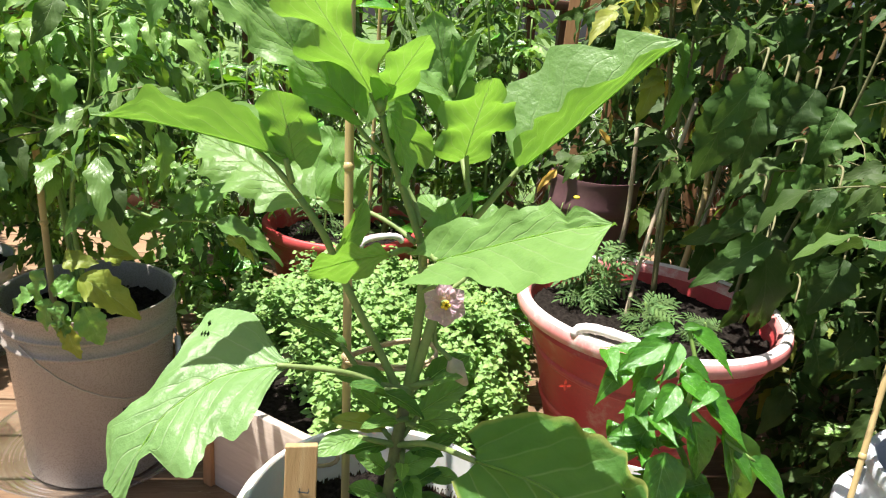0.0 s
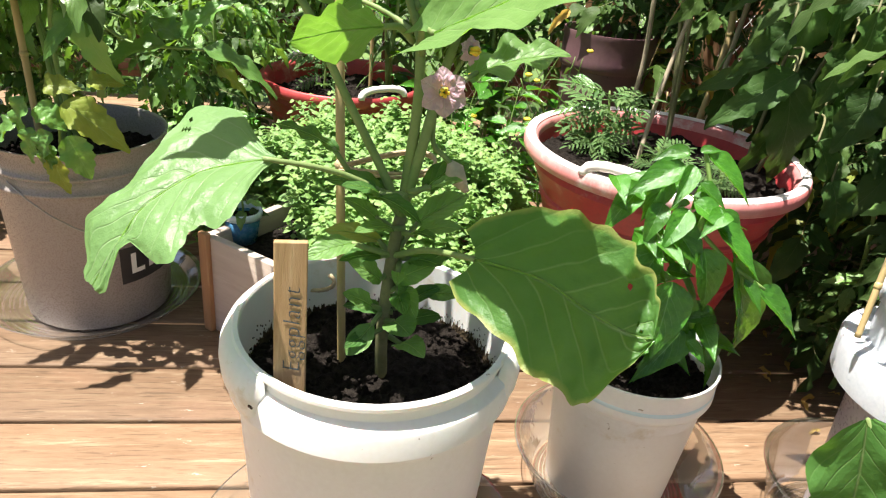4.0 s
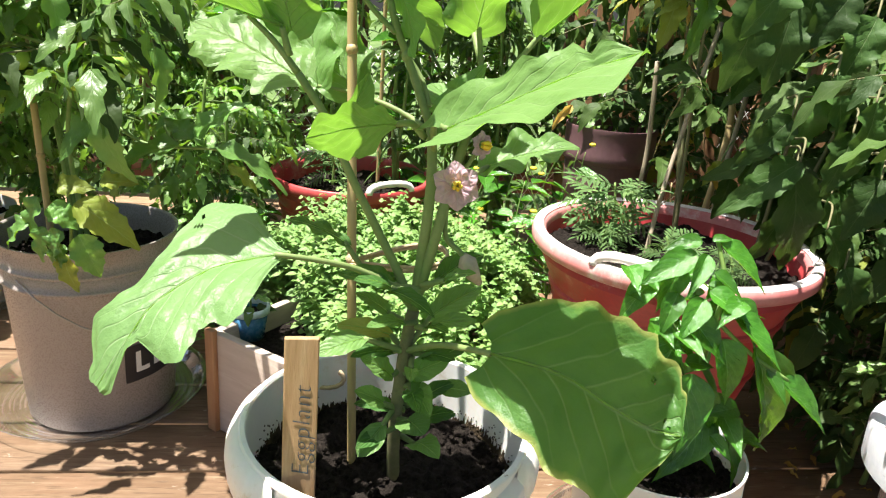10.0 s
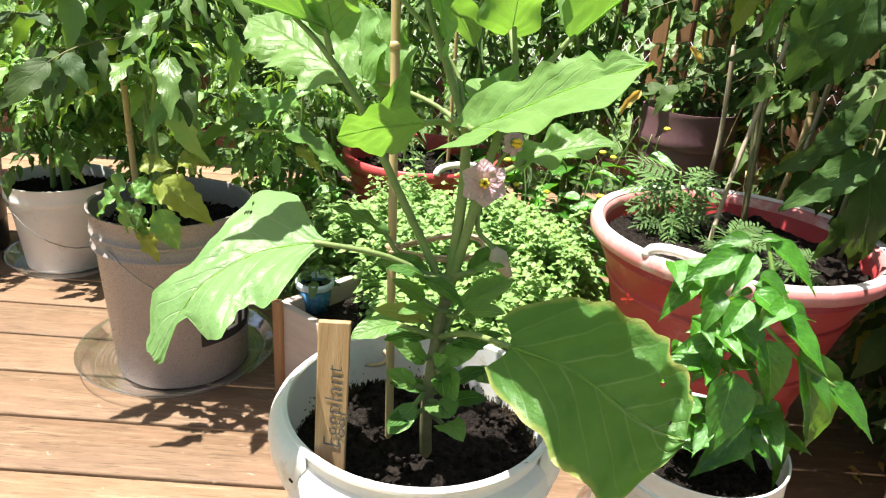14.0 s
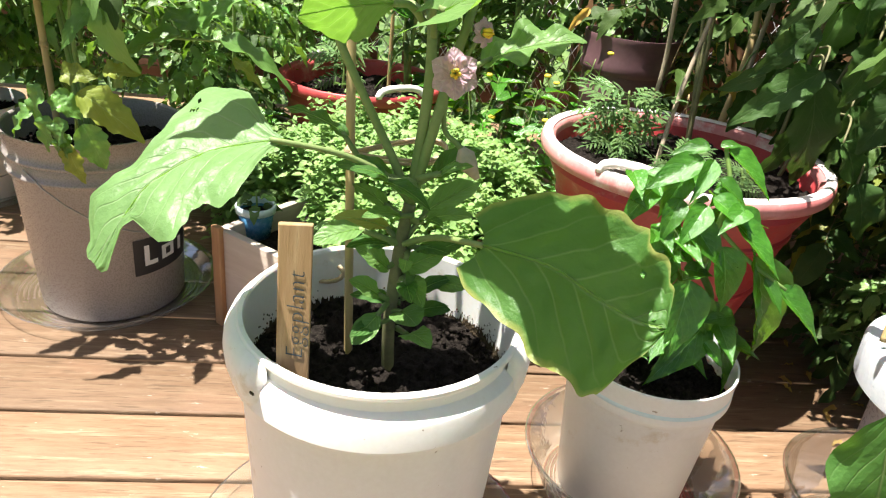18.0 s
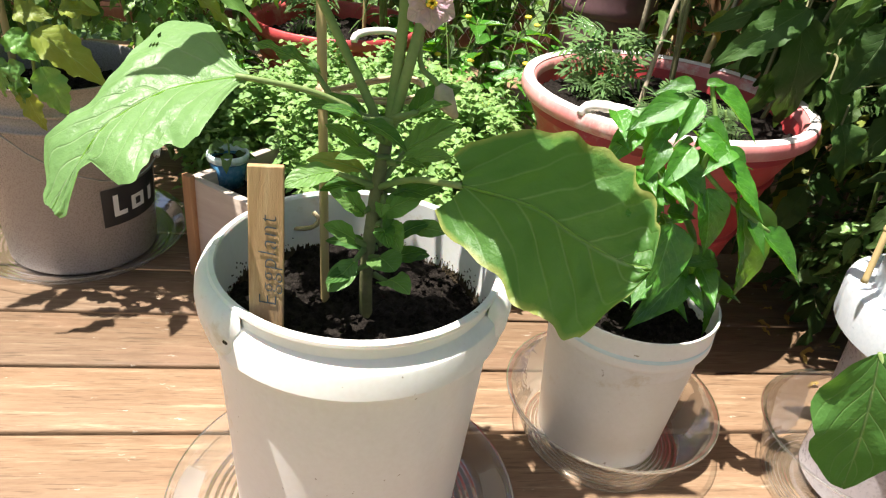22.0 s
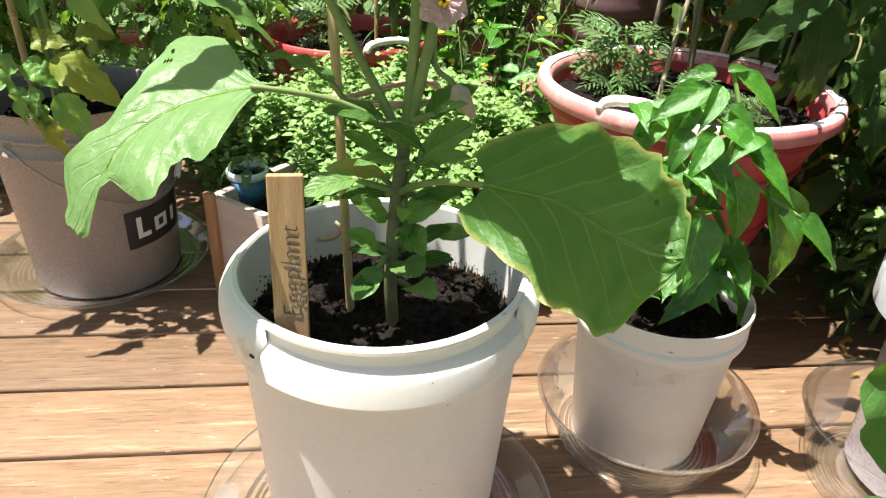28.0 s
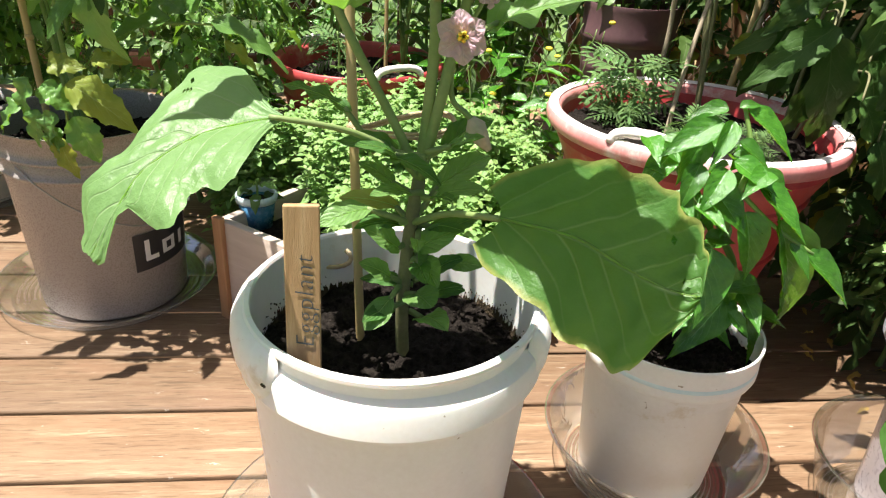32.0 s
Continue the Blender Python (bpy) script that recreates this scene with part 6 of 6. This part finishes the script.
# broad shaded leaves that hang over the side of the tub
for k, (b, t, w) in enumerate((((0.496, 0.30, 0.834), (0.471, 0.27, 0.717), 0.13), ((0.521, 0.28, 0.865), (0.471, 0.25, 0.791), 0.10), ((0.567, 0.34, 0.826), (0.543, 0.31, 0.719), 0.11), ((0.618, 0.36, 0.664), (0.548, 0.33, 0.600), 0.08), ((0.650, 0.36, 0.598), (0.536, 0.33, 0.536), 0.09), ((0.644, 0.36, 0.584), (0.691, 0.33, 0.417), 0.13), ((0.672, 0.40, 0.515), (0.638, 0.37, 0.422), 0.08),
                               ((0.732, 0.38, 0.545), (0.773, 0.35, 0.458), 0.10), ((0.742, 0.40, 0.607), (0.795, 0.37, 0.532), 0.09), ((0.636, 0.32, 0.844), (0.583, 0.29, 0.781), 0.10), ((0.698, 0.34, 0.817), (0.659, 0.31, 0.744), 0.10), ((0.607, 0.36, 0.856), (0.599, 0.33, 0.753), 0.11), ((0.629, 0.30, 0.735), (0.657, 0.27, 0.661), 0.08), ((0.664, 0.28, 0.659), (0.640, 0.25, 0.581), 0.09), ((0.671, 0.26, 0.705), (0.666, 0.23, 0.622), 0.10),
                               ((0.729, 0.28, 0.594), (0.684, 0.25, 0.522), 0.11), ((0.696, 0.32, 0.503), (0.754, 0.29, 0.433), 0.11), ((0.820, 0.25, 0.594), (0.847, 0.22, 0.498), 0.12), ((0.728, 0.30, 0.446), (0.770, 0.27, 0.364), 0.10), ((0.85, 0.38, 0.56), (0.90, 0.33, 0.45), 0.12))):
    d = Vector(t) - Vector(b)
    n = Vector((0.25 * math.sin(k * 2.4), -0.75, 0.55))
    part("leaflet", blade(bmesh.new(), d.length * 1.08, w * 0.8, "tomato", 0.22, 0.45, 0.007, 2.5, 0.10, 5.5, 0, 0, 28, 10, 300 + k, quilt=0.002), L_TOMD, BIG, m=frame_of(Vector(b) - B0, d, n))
    part("leaf_stalk", stalk([Vector(b) - B0 + Vector((0.05, 0.10, 0.02)), Vector(b) - B0 + Vector((0.02, 0.03, 0.03)), Vector(b) - B0], 0.0022, 0.0016), STEM_W, BIG)
for k in range(9):
    p = Vector((0.66 + 0.06 * math.sin(k * 2.3), 0.75 + 0.05 * math.cos(k * 1.7), 0.45 + 0.04 * k)) - B0
    part("dry_tendril", stalk([p, p + Vector((0.03 * math.sin(k), -0.02, -0.05)), p + Vector((0.05 * math.cos(k * 2), -0.01, -0.11 - 0.01 * (k % 3)))], 0.0018, 0.0008), DRY, BIG, "dry brown tendril")
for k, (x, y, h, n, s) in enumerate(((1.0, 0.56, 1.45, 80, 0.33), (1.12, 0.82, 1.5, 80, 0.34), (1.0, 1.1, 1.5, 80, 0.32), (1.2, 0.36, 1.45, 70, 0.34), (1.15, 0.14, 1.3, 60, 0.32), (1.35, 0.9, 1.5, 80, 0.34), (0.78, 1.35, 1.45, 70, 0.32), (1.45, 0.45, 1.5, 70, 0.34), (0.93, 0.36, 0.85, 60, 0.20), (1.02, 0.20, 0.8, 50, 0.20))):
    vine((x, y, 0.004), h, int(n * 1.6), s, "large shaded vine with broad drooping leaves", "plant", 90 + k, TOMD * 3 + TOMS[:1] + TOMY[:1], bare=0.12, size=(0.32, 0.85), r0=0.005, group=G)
for k, (x, y, z, h, n, s) in enumerate(((-0.985, 1.06, 0.2, 0.52, 50, 0.23), (-1.31, 1.09, 0.28, 0.5, 44, 0.23), (-0.76, 1.12, 0.004, 0.78, 50, 0.24), (-0.47, 1.32, 0.004, 0.9, 50, 0.24), (-0.95, 1.5, 0.004, 1.0, 60, 0.25), (-0.42, 1.05, 0.004, 0.62, 40, 0.20), (-1.6, 1.6, 0.004, 1.2, 60, 0.26), (-0.15, 1.62, 0.004, 1.15, 60, 0.24), (0.28, 1.68, 0.004, 1.2, 60, 0.24), (-1.38, 0.68, 0.004, 1.0, 44, 0.23), (-0.62, 1.72, 0.004, 1.2, 60, 0.25), (0.45, 1.5, 0.004, 1.1, 50, 0.22))):
    vine((x, y, z), h, int(n * 1.9), s, "leafy sunlit tomato plant by the railing", "plant", 120 + k, TOMS * 2 + TOMD[:4], bare=0.3, r0=0.008, size=(0.4, 0.78), group=G)
for k, (x, y, z, h) in enumerate(((0.06, 1.22, 0.3, 0.75), (0.14, 1.45, 0.004, 1.2), (-0.12, 1.3, 0.004, 1.1), (0.36, 1.32, 0.004, 1.05), (-0.3, 1.2, 0.004, 0.8))):
    vine((x, y, z), h, 130, 0.15, "bushy plant with narrow glossy leaves", "plant", 150 + k, LONGS + PEPS[:1], size=(0.10, 0.17), bare=0.05, r0=0.006, name="leafy_shrub", group="narrow-leaved shrubs")
for k, (x, y, h) in enumerate(((0.26, 1.02, 0.42), (0.33, 0.88, 0.36), (0.42, 1.0, 0.45), (0.18, 1.08, 0.4), (0.5, 1.1, 0.5), (-0.3, 0.98, 0.35))):
    w = vine((x, y, 0.004), h, 46, 0.10, "weedy green plant with small yellow flowers", "plant", 170 + k, PEPS[:2] + LONGS[:2], size=(0.12, 0.2), bare=0.15, r0=0.003, name="weed", group="weeds behind the herbs")
    for f in range(2):
        part("bloom", lathe([(0, 0.006), (0.006, 0.005), (0.009, 0.002), (0.007, -0.002), (0, -0.003)], 12), BLOOM, w, "small yellow flower", m=pose(0.05 * math.sin(k * 2 + f * 3), 0.05 * math.cos(k + f * 2) - 0.03, h * (0.95 - 0.2 * f)))

for p, t, r in (((1.0151, 0.5490, -0.0025), (1.0021, 0.6100, 0.4529), 0.012), ((1.1945, 0.7320, 0.0149), (1.0727, 0.7564, 0.4869), 0.010), ((1.0617, 0.6710, -0.1152), (1.0324, 0.7320, 0.3195), 0.009)):
    p, t = Vector(p), Vector(t)
    foot = p + (p - t) * ((p.z - 0.006) / (t.z - p.z))
    cane("wooden_post", [foot, foot.lerp(t, 0.5), t, t + (t - foot) * 0.5], r, GREYTRUNK, "rough brown wooden prop slanting through shaded vines")
q = random.Random(19)
DRYL = [shared("dry_leaf", blade(bmesh.new(), 1.0, 0.5, "egg", 0.5, 0.6, 0.08, 2, 0.2, 3, 0.5, 0.3, 10, 6, 700 + k), [L_DRY]) for k in range(3)]
lit = bmesh.new()
for k in range(40):
    z = q.choice((0.012, 0.012, 0.014))
    x, y, s = q.uniform(0.78, 1.3), q.uniform(0.05, 0.6), q.uniform(0.012, 0.032)
    if math.hypot(x - 0.522, y - 0.485) < 0.2 or math.hypot(x - 0.758, y) < 0.17 or math.hypot(x - 0.39, y - 0.12) < 0.19:
        continue
    a = q.uniform(0, 6.28)
    blade(lit, s, s * 0.6, "egg", 0.4, 0.5, 0.003, 2, 0.2, 3, 0.3, 0, 6, 4, k, frame_of((x, y, z), (math.cos(a), math.sin(a), 0.1), (0, 0, 1)))
tagged(part("leaf_litter", lit, L_DRY, None), "dry brown leaves lying on shaded deck boards", "dry leaves", kind="stuff")
for k, pt in enumerate(((0.5646, 0.6710, 0.8190), (0.6701, 0.6710, 0.7436), (0.6072, 0.6710, 0.7839), (0.7613, 0.6710, 0.6447), (0.8203, 0.6710, 0.7596), (0.8291, 0.6710, 0.9096), (0.6937, 0.6710, 0.5247), (0.4667, 0.7320, 0.7027), (0.3886, 0.7320, 0.6146), (0.4944, 0.7564, 0.7359), (0.6450, 0.6344, 0.8234), (0.9633, 0.6100, 0.6413), (0.7708, 0.6100, 0.5656), (0.6738, 0.6710, 0.4985))):
    part("dry_leaf", DRYL[k % 3], None, BIG, "dry yellow-brown leaf", m=scaled(frame_of(Vector(pt) - B0, (math.sin(k * 2.1), -0.4, -0.8), (0.2, -0.9, 0.3)), 0.035 + 0.012 * (k % 3)))

# ---- hedge beyond the railing ----
q = random.Random(13)
hb = bmesh.new()
for k in range(9000):
    c = Vector((q.uniform(-4.5, 5.5), 2.3 + 1.8 * q.random(), -0.45 + 1.9 * q.random()))
    if c.z > 0.35 + 1.3 * (c.y - 2.3):
        c.z -= 0.9
    a = q.uniform(0, 6.28)
    blade(hb, q.uniform(0.09, 0.16), 0.07, "oval", 0.2, 0.4, 0, 1, 0, 1, 0, 0, 3, 2, 1, frame_of(c, (math.cos(a), math.sin(a), q.uniform(-0.6, 0.3)), (q.uniform(-0.6, 0.6), q.uniform(-0.6, 0.6), 1)))
tagged(part("hedge", hb, L_HEDGE, None), "dense green hedge beyond the deck railing", "hedge", kind="stuff")

# ---- young eggplant at the near edge ----
YE = thing("young_eggplant", (0.462, -0.412, 0.2), "young eggplant with broad dark leaves in a white bucket", "plant")
Y0 = Vector((0.462, -0.412, 0.2))
part("stem", stalk([(0, 0, -0.02), (0, 0.01, 0.06), (0.01, 0.02, 0.12)], 0.005, 0.0035), STEM_E, YE)
for b, t, w, n in (((0.3455, -0.3000, 0.4890), (0.3594, -0.3300, 0.3683), 0.10, (-0.3, -0.7, 0.6)), ((0.4045, -0.3300, 0.2237), (0.4457, -0.3600, 0.1803), 0.06, (0, -0.4, 0.9)), ((0.4300, -0.2700, 0.2887), (0.3736, -0.3300, 0.2333), 0.11, (-0.3, -0.5, 0.8))):
    d = Vector(t) - Vector(b)
    part("leaf", blade(bmesh.new(), d.length, w, "egg", 0.12, 0.2, 0.006, 2.5, 0.05, 3, 0, 0, 22, 10, 3), L_EGGD, YE, m=frame_of(Vector(b) - Y0, d, n))
    part("leaf_stalk", stalk([(0.005, 0.015, 0.08), (Vector(b) - Y0) * 0.5 + Vector((0.02, 0.03, 0.01)), Vector(b) - Y0], 0.0022, 0.0016), STEM_E, YE)
